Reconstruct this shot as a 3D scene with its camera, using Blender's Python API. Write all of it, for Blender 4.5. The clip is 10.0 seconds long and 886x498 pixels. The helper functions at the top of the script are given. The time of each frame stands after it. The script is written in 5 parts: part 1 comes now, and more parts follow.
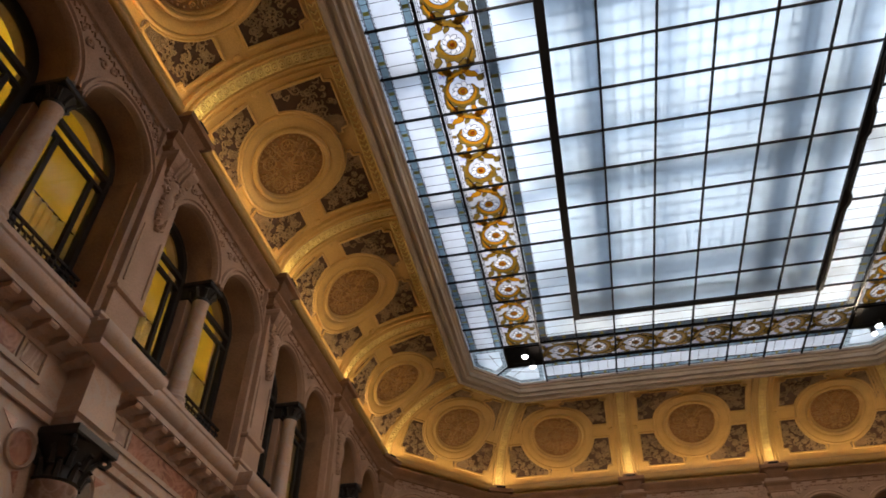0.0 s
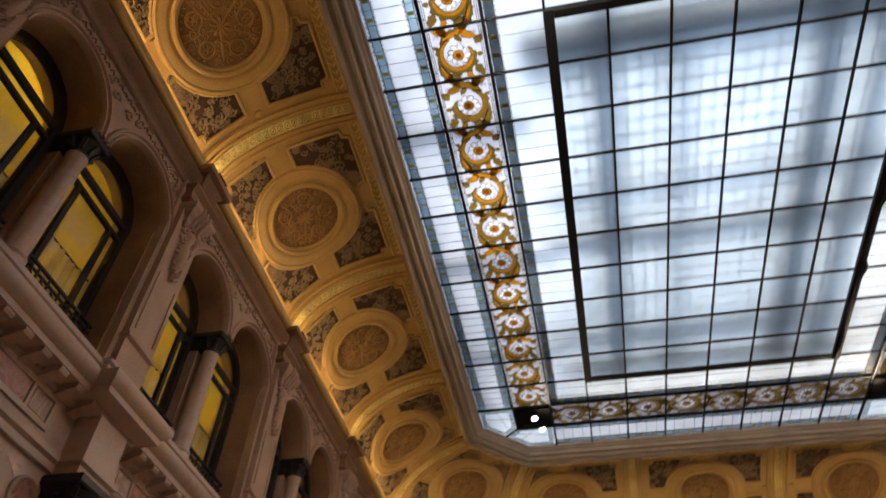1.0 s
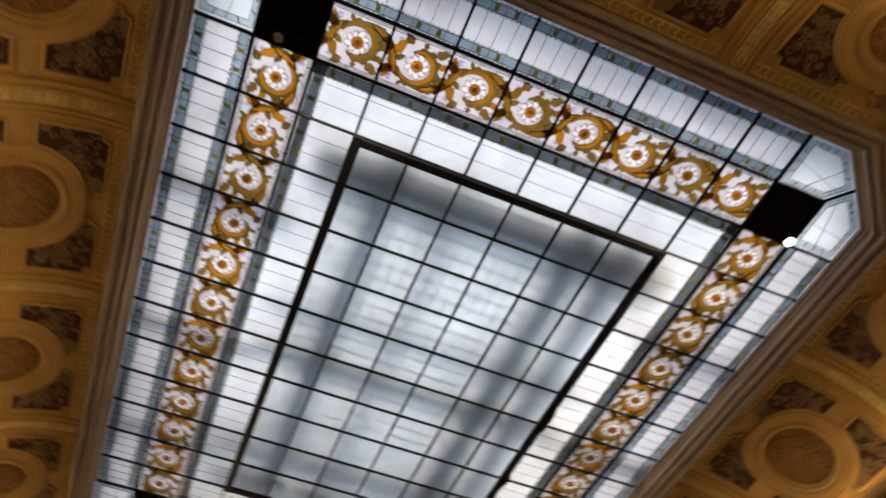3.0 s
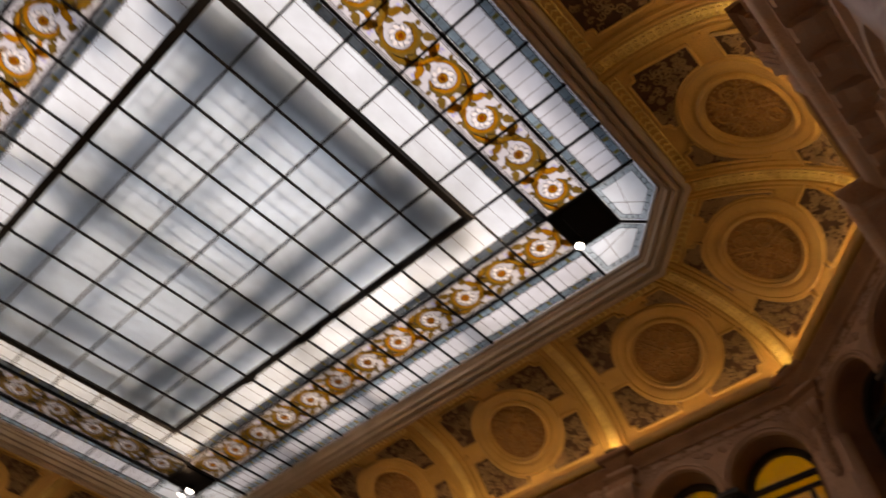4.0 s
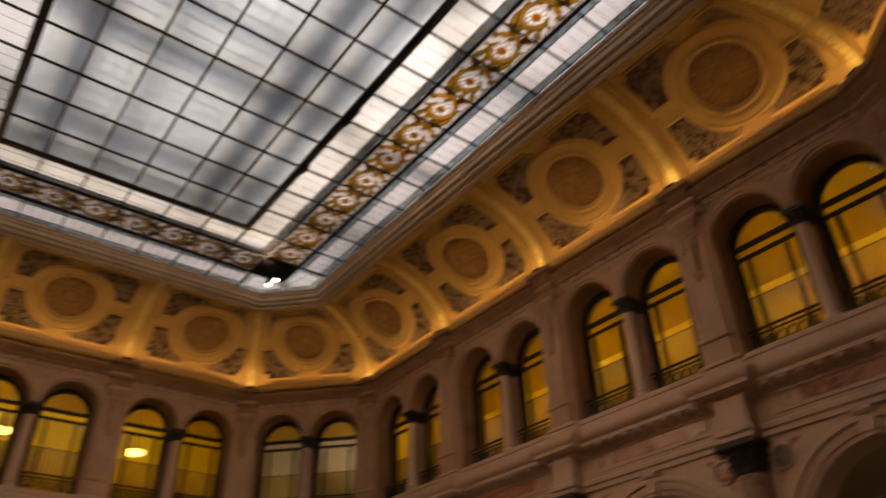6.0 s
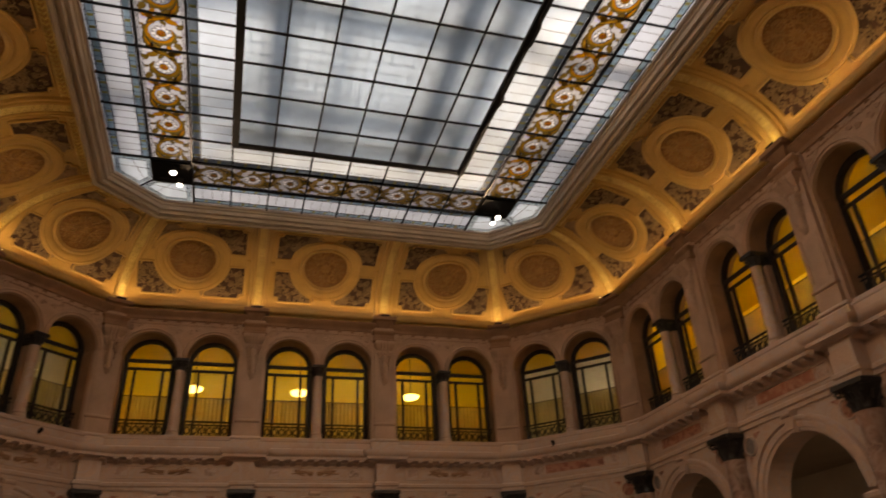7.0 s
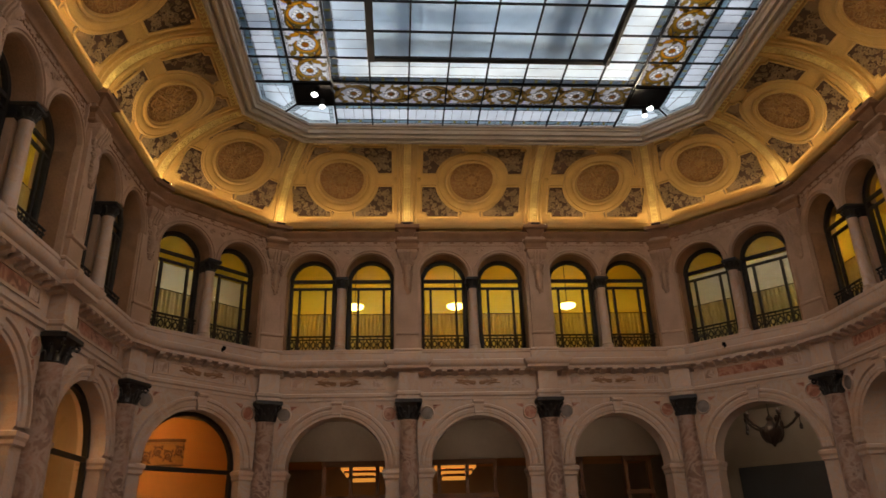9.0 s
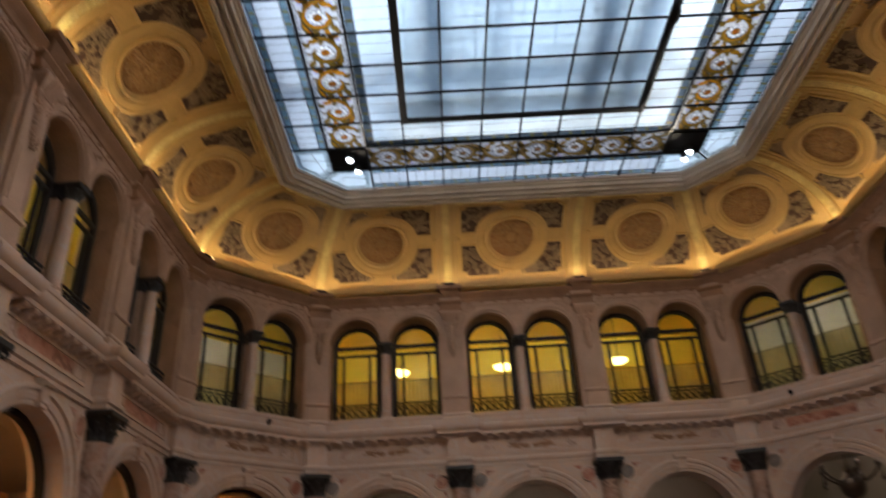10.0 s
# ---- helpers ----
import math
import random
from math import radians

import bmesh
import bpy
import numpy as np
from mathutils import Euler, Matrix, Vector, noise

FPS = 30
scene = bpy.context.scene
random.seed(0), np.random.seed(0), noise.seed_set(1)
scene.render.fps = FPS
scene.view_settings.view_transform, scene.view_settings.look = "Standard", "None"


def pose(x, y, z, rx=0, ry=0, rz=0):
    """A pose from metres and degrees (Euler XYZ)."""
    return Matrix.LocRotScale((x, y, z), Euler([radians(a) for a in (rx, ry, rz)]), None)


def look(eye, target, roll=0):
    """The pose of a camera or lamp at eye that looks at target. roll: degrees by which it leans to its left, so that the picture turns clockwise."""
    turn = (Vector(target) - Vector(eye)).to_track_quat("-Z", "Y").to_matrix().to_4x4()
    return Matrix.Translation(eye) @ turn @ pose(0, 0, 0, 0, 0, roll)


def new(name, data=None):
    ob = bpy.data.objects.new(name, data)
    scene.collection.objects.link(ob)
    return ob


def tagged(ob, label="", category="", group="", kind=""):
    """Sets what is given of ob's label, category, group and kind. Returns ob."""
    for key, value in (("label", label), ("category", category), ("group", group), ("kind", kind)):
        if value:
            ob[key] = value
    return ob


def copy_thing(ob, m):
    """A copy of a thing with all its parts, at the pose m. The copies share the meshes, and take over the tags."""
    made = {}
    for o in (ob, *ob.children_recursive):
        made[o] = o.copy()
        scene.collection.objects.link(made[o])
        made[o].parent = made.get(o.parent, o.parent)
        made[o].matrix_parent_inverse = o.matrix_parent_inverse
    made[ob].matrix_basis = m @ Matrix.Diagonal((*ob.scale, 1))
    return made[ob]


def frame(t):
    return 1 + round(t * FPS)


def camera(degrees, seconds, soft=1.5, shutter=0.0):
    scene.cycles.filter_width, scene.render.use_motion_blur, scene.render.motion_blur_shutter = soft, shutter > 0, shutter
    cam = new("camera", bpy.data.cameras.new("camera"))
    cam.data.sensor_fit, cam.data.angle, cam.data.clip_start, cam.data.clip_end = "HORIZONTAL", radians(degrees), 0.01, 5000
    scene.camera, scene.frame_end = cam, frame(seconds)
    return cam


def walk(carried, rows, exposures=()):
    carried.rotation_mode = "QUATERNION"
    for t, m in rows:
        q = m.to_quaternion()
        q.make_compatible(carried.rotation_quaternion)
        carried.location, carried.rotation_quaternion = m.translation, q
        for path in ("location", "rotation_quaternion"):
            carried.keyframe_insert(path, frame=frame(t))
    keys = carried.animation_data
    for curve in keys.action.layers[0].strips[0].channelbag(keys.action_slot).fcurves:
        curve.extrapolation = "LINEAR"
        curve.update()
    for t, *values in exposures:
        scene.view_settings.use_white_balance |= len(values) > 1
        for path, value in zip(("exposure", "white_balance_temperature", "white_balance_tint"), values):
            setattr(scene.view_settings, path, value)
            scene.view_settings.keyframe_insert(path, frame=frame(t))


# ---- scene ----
LENS = 63.7
cam = camera(LENS, 10.0, soft=1.6, shutter=0.5)
# time, eye x, y, z, heading, tilt, lean
PATH = [(0.00, -3.07, -9.75, 1.78, 12.01, 42.00, 0.02),
        (0.50, -3.10, -9.74, 1.78, 14.01, 42.69, -0.46),
        (1.00, -3.10, -9.75, 1.77, 13.36, 46.61, 2.48),
        (1.50, -3.06, -9.78, 1.76, 8.23, 50.05, 3.56),
        (2.00, -3.03, -9.84, 1.77, 3.55, 54.57, 3.46),
        (2.20, -3.04, -9.85, 1.76, 0.72, 55.72, 3.44),
        (3.30, -3.11, -9.81, 1.74, -28.83, 55.96, 1.19),
        (3.50, -3.10, -9.79, 1.74, -34.00, 54.59, 0.30),
        (4.00, -3.01, -9.73, 1.73, -45.82, 51.23, 1.58),
        (4.50, -2.85, -9.73, 1.72, -53.96, 46.68, 0.39),
        (5.00, -2.66, -9.69, 1.71, -53.03, 40.40, -0.34),
        (5.50, -2.51, -9.72, 1.71, -49.87, 37.62, -2.20),
        (6.00, -2.40, -9.73, 1.70, -38.46, 33.65, -1.92),
        (6.20, -2.35, -9.72, 1.69, -32.11, 32.37, -2.28),
        (7.30, -2.17, -9.61, 1.60, -13.80, 27.84, -2.91),
        (7.50, -2.15, -9.56, 1.59, -11.40, 26.96, -2.61),
        (8.00, -2.17, -9.42, 1.58, -4.92, 25.81, -2.07),
        (8.50, -2.19, -9.19, 1.57, -3.69, 23.69, -3.07),
        (9.00, -2.21, -9.00, 1.56, -4.04, 22.93, -1.63),
        (9.50, -2.23, -8.80, 1.56, -6.06, 23.53, -1.63),
        (10.00, -2.24, -8.64, 1.54, -0.73, 28.35, -3.51)]
EXPOSURES = [(0, 0.6, 6050, 10), (1.5, 0.46, 6400, 11), (2.2, 0.26, 6750, 12), (3.3, 0.06, 7200, 17), (5.0, 0.0, 8700, 26), (6.2, 0.04, 8500, 22), (7.5, 0.26, 7250, 14), (9.0, 0.55, 6150, 8), (10.0, 0.64, 5400, 5)]

# eye x, y, z; heading, tilt up and lean in degrees
walk(cam, [(t, pose(x, y, z, 90 + tilt, 0, turn) @ pose(0, 0, 0, 0, 0, lean)) for t, x, y, z, turn, tilt, lean in PATH],
     exposures=EXPOSURES)

# ---- world and daylight over the glass roof ----
SPOT_POWER = 860.0
world = bpy.data.worlds.new("overcast_sky")
scene.world = world
world.use_nodes = True
wn = world.node_tree.nodes
sky = wn.new("ShaderNodeTexSky")
sky.sky_type, sky.sun_disc = "NISHITA", False
sky.sun_elevation, sky.sun_rotation = radians(52), radians(200)
sky.dust_density, sky.ozone_density = 4.0, 0.6
world.node_tree.links.new(sky.outputs[0], wn["Background"].inputs[0])
wn["Background"].inputs[1].default_value = 0.145
sun = new("sun", bpy.data.lights.new("sun", "SUN"))
sun.data.energy, sun.data.angle, sun.data.color = 1.4, radians(110), (0.95, 0.98, 1.0)
sun.matrix_world = look((3, -7, 40), (0, 0, 12))

# the spotlights on the corners of the glass ceiling
for sx in (-1, 1):
    for sy in (-1, 1):
        lamp = new("corner_spotlight", bpy.data.lights.new("corner_spotlight", "SPOT"))
        lamp.data.energy, lamp.data.color, lamp.data.spot_size, lamp.data.spot_blend, lamp.data.shadow_soft_size = SPOT_POWER * (0.6 if sy > 0 else 1.0), (1.0, 0.74, 0.48), radians(125), 0.9, 0.06
        lamp.matrix_world = look((sx * 4.2, sy * 6.2 + 0.25, 11.85), (-sx * 5.0, -sy * 6.5, 4.0))

# ---- materials ----
def nodes_of(name):
    m = bpy.data.materials.new(name)
    m.use_nodes = True
    return m, m.node_tree.nodes, m.node_tree.links


def surface(name, base, rough=0.6, metal=0.0, vary=0.25, scale=6.0, bump=0.25, fine=60.0, vein=None, vein_scale=1.5, spec=0.5, coords="Object"):
    """A stone, plaster, paint or metal with stains at a large scale, grain at a small one, and veins if given."""
    m, n, l = nodes_of(name)
    b = n["Principled BSDF"]
    tc = n.new("ShaderNodeTexCoord")
    oi = n.new("ShaderNodeObjectInfo")
    add = n.new("ShaderNodeVectorMath")
    mul = n.new("ShaderNodeVectorMath")
    mul.operation = "SCALE"
    mul.inputs[0].default_value = (13.0, 7.0, 19.0)
    l.new(oi.outputs["Random"], mul.inputs["Scale"])
    l.new(tc.outputs[coords], add.inputs[0])
    l.new(mul.outputs[0], add.inputs[1])
    big, small = n.new("ShaderNodeTexNoise"), n.new("ShaderNodeTexNoise")
    big.inputs["Scale"].default_value, big.inputs["Detail"].default_value, big.inputs["Distortion"].default_value = scale * 0.25, 5.0, 0.6
    small.inputs["Scale"].default_value, small.inputs["Detail"].default_value = fine, 4.0
    l.new(add.outputs[0], big.inputs["Vector"])
    l.new(add.outputs[0], small.inputs["Vector"])
    ramp = n.new("ShaderNodeValToRGB")
    dark = tuple(c * (1 - vary) for c in base)
    light = tuple(min(1, c * (1 + vary * 0.6)) for c in base)
    ramp.color_ramp.elements[0].position, ramp.color_ramp.elements[0].color = 0.3, (*dark, 1)
    ramp.color_ramp.elements[1].position, ramp.color_ramp.elements[1].color = 0.72, (*light, 1)
    l.new(big.outputs["Fac"], ramp.inputs["Fac"])
    mix = n.new("ShaderNodeMix")
    mix.data_type, mix.blend_type = "RGBA", "MULTIPLY"
    mix.inputs["Factor"].default_value = 0.5
    r2 = n.new("ShaderNodeValToRGB")
    r2.color_ramp.elements[0].position, r2.color_ramp.elements[0].color = 0.3, (0.6, 0.58, 0.56, 1)
    r2.color_ramp.elements[1].position, r2.color_ramp.elements[1].color = 0.6, (1, 1, 1, 1)
    l.new(small.outputs["Fac"], r2.inputs["Fac"])
    l.new(ramp.outputs[0], mix.inputs["A"])
    l.new(r2.outputs[0], mix.inputs["B"])
    out = mix.outputs["Result"]
    if vein:
        w = n.new("ShaderNodeTexNoise")
        w.inputs["Scale"].default_value, w.inputs["Detail"].default_value, w.inputs["Distortion"].default_value = vein_scale, 8.0, 2.5
        l.new(add.outputs[0], w.inputs["Vector"])
        rv = n.new("ShaderNodeValToRGB")
        e = rv.color_ramp.elements
        e[0].position, e[0].color = 0.42, (0, 0, 0, 1)
        e[1].position, e[1].color = 0.60, (0, 0, 0, 1)
        k = e.new(0.51)
        k.color = (1, 1, 1, 1)
        l.new(w.outputs["Fac"], rv.inputs["Fac"])
        m2 = n.new("ShaderNodeMix")
        m2.data_type = "RGBA"
        l.new(rv.outputs[0], m2.inputs["Factor"])
        l.new(out, m2.inputs["A"])
        m2.inputs["B"].default_value = (*vein, 1)
        out = m2.outputs["Result"]
    l.new(out, b.inputs["Base Color"])
    b.inputs["Roughness"].default_value, b.inputs["Metallic"].default_value = rough, metal
    b.inputs["Specular IOR Level"].default_value = spec
    if bump:
        bp = n.new("ShaderNodeBump")
        bp.inputs["Strength"].default_value, bp.inputs["Distance"].default_value = bump, 0.01
        l.new(small.outputs["Fac"], bp.inputs["Height"])
        l.new(bp.outputs[0], b.inputs["Normal"])
    return m


def milk_glass(name, colour, clear=0.0, vary=0.12, scale=3.0):
    """Obscured glass that passes daylight; clear: the share of light that goes straight through."""
    m, n, l = nodes_of(name)
    n.remove(n["Principled BSDF"])
    tc, nz, oi = n.new("ShaderNodeTexCoord"), n.new("ShaderNodeTexNoise"), n.new("ShaderNodeObjectInfo")
    nz.inputs["Scale"].default_value, nz.inputs["Detail"].default_value = scale, 6.0
    l.new(tc.outputs["Object"], nz.inputs["Vector"])
    hsv = n.new("ShaderNodeHueSaturation")
    hsv.inputs["Color"].default_value = (*colour, 1)
    a, a2 = n.new("ShaderNodeMath"), n.new("ShaderNodeMath")
    a.operation = a2.operation = "MULTIPLY_ADD"
    a.inputs[1].default_value, a.inputs[2].default_value = vary * 2, 1 - vary
    l.new(nz.outputs["Fac"], a.inputs[0])
    a2.inputs[1].default_value = vary
    l.new(oi.outputs["Random"], a2.inputs[0])
    l.new(a.outputs[0], a2.inputs[2])
    # broad blotches over the whole ceiling: grime, with roof structure shade in the colour
    geo, blotch, a3 = n.new("ShaderNodeNewGeometry"), n.new("ShaderNodeTexNoise"), n.new("ShaderNodeMath")
    blotch.inputs["Scale"].default_value, blotch.inputs["Detail"].default_value, blotch.inputs["Distortion"].default_value = 0.55, 6.0, 0.8
    l.new(geo.outputs["Position"], blotch.inputs["Vector"])
    rr = n.new("ShaderNodeMapRange")
    rr.inputs["From Min"].default_value, rr.inputs["From Max"].default_value = 0.35, 0.68
    rr.inputs["To Min"].default_value, rr.inputs["To Max"].default_value = 0.78, 1.05
    l.new(blotch.outputs["Fac"], rr.inputs["Value"])
    a3.operation = "MULTIPLY"
    l.new(a2.outputs[0], a3.inputs[0])
    l.new(rr.outputs[0], a3.inputs[1])
    l.new(a3.outputs[0], hsv.inputs["Value"])
    tr, gl, tp = n.new("ShaderNodeBsdfTranslucent"), n.new("ShaderNodeBsdfGlossy"), n.new("ShaderNodeBsdfTransparent")
    gl.inputs["Roughness"].default_value = 0.2
    l.new(hsv.outputs[0], tr.inputs["Color"])
    l.new(hsv.outputs[0], tp.inputs["Color"])
    m1, m2 = n.new("ShaderNodeMixShader"), n.new("ShaderNodeMixShader")
    m1.inputs[0].default_value, m2.inputs[0].default_value = clear, 0.03
    l.new(tr.outputs[0], m1.inputs[1])
    l.new(tp.outputs[0], m1.inputs[2])
    l.new(m1.outputs[0], m2.inputs[1])
    l.new(gl.outputs[0], m2.inputs[2])
    l.new(m2.outputs[0], n["Material Output"].inputs[0])
    return m


def clear_glass(name, tint=(0.95, 0.96, 0.93)):
    m, n, l = nodes_of(name)
    n.remove(n["Principled BSDF"])
    tp, gl, mx, fr = n.new("ShaderNodeBsdfTransparent"), n.new("ShaderNodeBsdfGlossy"), n.new("ShaderNodeMixShader"), n.new("ShaderNodeFresnel")
    tp.inputs[0].default_value = (*tint, 1)
    gl.inputs["Roughness"].default_value = 0.02
    fr.inputs["IOR"].default_value = 1.36
    l.new(fr.outputs[0], mx.inputs[0])
    l.new(tp.outputs[0], mx.inputs[1])
    l.new(gl.outputs[0], mx.inputs[2])
    l.new(mx.outputs[0], n["Material Output"].inputs[0])
    return m


def glow(name, colour, strength):
    m, n, l = nodes_of(name)
    b = n["Principled BSDF"]
    b.inputs["Base Color"].default_value = (*colour, 1)
    b.inputs["Emission Color"].default_value = (*colour, 1)
    b.inputs["Emission Strength"].default_value = strength
    return m


STONE = surface("warm_grey_stone", (0.47, 0.312, 0.222), 0.62, vary=0.22, scale=4, bump=0.3, fine=45)
STONE_PALE = surface("pale_marble", (0.56, 0.395, 0.300), 0.5, vary=0.16, scale=5, bump=0.15, fine=50, vein=(0.48, 0.38, 0.33), vein_scale=1.2)
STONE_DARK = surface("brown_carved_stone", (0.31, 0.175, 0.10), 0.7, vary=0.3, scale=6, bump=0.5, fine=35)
COLUMN = surface("rose_grey_marble", (0.36, 0.225, 0.18), 0.28, vary=0.5, scale=10, bump=0.05, fine=30, vein=(0.43, 0.315, 0.265), vein_scale=1.9)
INLAY = surface("red_marble_inlay", (0.33, 0.125, 0.08), 0.3, vary=0.5, scale=7, bump=0.05, fine=40, vein=(0.46, 0.25, 0.18), vein_scale=2.2)
INLAY_LIGHT = surface("pale_rose_marble", (0.44, 0.30, 0.24), 0.3, vary=0.4, scale=9, bump=0.05, fine=40, vein=(0.54, 0.42, 0.36), vein_scale=2.2)
INLAY_DARK = surface("grey_marble_inlay", (0.22, 0.19, 0.18), 0.3, vary=0.4, scale=14, bump=0.05, fine=40)
BLACK = surface("black_bronze", (0.012, 0.011, 0.012), 0.48, vary=0.3, scale=10, bump=0.2)
BRONZE = surface("dark_brown_bronze", (0.045, 0.026, 0.016), 0.45, metal=0.3, vary=0.3, scale=10, bump=0.2)
IRON = surface("black_painted_iron", (0.013, 0.011, 0.010), 0.55, vary=0.25, scale=10, bump=0.1, spec=0.3)
STEEL = surface("dark_steel_glazing_bar", (0.007, 0.008, 0.011), 0.6, vary=0.3, scale=8, bump=0.1, spec=0.25)
BOX_BLACK = surface("matt_black_paint", (0.004, 0.004, 0.005), 0.8, vary=0.2, scale=8, bump=0.05, spec=0.1)
GOLD = surface("ochre_gilt_plaster", (0.62, 0.40, 0.125), 0.45, vary=0.16, scale=5, bump=0.2, fine=50)
GILT = surface("gilded_relief", (0.95, 0.72, 0.27), 0.30, metal=0.3, vary=0.3, scale=12, bump=0.4, fine=70)
DISC = surface("brown_gilt_plaster", (0.36, 0.185, 0.058), 0.5, vary=0.25, scale=8, bump=0.4, fine=60)
RELIEF = surface("worn_gilt_relief", (0.46, 0.265, 0.088), 0.42, vary=0.25, scale=12, bump=0.3)
GROUND = surface("dark_brown_coffer_ground", (0.085, 0.042, 0.024), 0.65, vary=0.35, scale=10, bump=0.5, fine=60)
ARABESQUE = surface("grey_ochre_arabesque", (0.30, 0.205, 0.105), 0.5, vary=0.3, scale=14, bump=0.3)
FRAME_STONE = surface("grey_brown_moulding", (0.48, 0.41, 0.33), 0.5, vary=0.2, scale=4, bump=0.2)
YELLOW = surface("yellow_wall_paint", (0.82, 0.585, 0.04), 0.6, vary=0.10, scale=3, bump=0.1)
ORANGE = surface("orange_wall_paint", (0.62, 0.27, 0.06), 0.6, vary=0.14, scale=3, bump=0.1)
BEIGE = surface("beige_wall_paint", (0.42, 0.34, 0.25), 0.65, vary=0.14, scale=3, bump=0.1)
CREAM = surface("cream_wall_paint", (0.84, 0.82, 0.76), 0.6, vary=0.35, scale=7, bump=0.1)
GREYBLUE = surface("grey_room_paint", (0.55, 0.51, 0.42), 0.65, vary=0.14, scale=3, bump=0.1)
WOOD = surface("dark_walnut_wood", (0.16, 0.07, 0.03), 0.4, vary=0.35, scale=10, bump=0.15)
SLATE = surface("dark_grey_panel", (0.05, 0.052, 0.055), 0.35, vary=0.2, scale=4, bump=0.05)
FLOOR = surface("polished_marble_floor", (0.42, 0.35, 0.29), 0.22, vary=0.25, scale=5, bump=0.05, vein=(0.3, 0.24, 0.2), vein_scale=1.0)
PANE = milk_glass("frosted_roof_glass", (0.75, 0.85, 0.91))
PANE_INNER = milk_glass("grey_frosted_roof_glass", (0.73, 0.87, 0.95))
SLATE_GLASS = milk_glass("slate_grey_stained_glass", (0.28, 0.30, 0.31), vary=0.4, scale=16)
GOLD_GLASS = milk_glass("yellow_stained_glass", (0.55, 0.42, 0.12), vary=0.3, scale=20)
VIOLET_GLASS = milk_glass("violet_stained_glass", (0.36, 0.34, 0.55), vary=0.3, scale=20)
# glow of the tubes added above the clear bands
BAND_FILL = glow("warm_band_fill_light", (1.0, 0.78, 0.54), 4.6)
PANE_LILAC = milk_glass("lilac_white_glass", (0.63, 0.68, 0.73))
PANE_BACK = milk_glass("pale_backing_glass", (0.84, 0.83, 0.84), clear=0.3)
# far-end backing, darkened in its colour for the shade above it
BACK_SHADED = milk_glass("shaded_backing_glass", (0.44, 0.42, 0.41), clear=0.2)
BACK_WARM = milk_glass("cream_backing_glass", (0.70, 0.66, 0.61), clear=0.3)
BLUE_GLASS = milk_glass("blue_grey_stained_glass", (0.47, 0.55, 0.58), vary=0.35, scale=14)
WHITE_GLASS = milk_glass("white_petal_glass", (0.95, 0.92, 0.88), vary=0.1)
# amber dimmed in its colour; every third cell takes it as roof shade
AMBER_DIM = milk_glass("dimmed_amber_stained_glass", (0.25, 0.125, 0.010), vary=0.5, scale=12)
# far-end scroll amber, greyed in its colour for the same shade
TAUPE_SHADED = milk_glass("shaded_taupe_stained_glass", (0.27, 0.17, 0.06), vary=0.4, scale=12)
AMBER = milk_glass("amber_stained_glass", (0.37, 0.15, 0.006), vary=0.6, scale=9)
OLIVE = milk_glass("olive_stained_glass", (0.17, 0.105, 0.018), vary=0.45, scale=12)
RUST = milk_glass("rust_stained_glass", (0.42, 0.13, 0.04), vary=0.3, scale=20)
CURTAIN = milk_glass("cream_net_curtain", (0.72, 0.62, 0.36), clear=0.5, vary=0.2, scale=5)
WINDOW_GLASS = clear_glass("window_glass")
COVE_LIGHT = glow("warm_cove_light", (1.0, 0.72, 0.36), 78.0)
COVE_STRIP = glow("warm_cove_strip", (1.0, 0.72, 0.36), 17.0)
ROOM_LIGHT = glow("warm_room_light", (1.0, 0.83, 0.37), 135.0)
FAR_ROOM_LIGHT = glow("yellow_room_light", (1.0, 0.92, 0.43), 80.0)
GREY_ROOM_LIGHT = glow("white_room_light", (1.0, 0.90, 0.64), 120.0)
PENDANT_LIGHT = glow("warm_bowl_light", (1.0, 0.70, 0.18), 4.5)
ORANGE_LIGHT = glow("orange_ceiling_light", (1.0, 0.36, 0.05), 0.50)
ORANGE_ROOM = glow("orange_room_light", (1.0, 0.52, 0.16), 34.0)
# fill glows added to brighten the rooms behind the arcade
SCREEN_FILL = glow("faint_fill_light", (1.0, 0.80, 0.62), 3.0)
ROOM_FILL = glow("dim_fill_light", (1.0, 0.82, 0.62), 7.0)
SPOT_LIGHT = glow("white_spot_light", (1.0, 0.97, 0.9), 14.0)


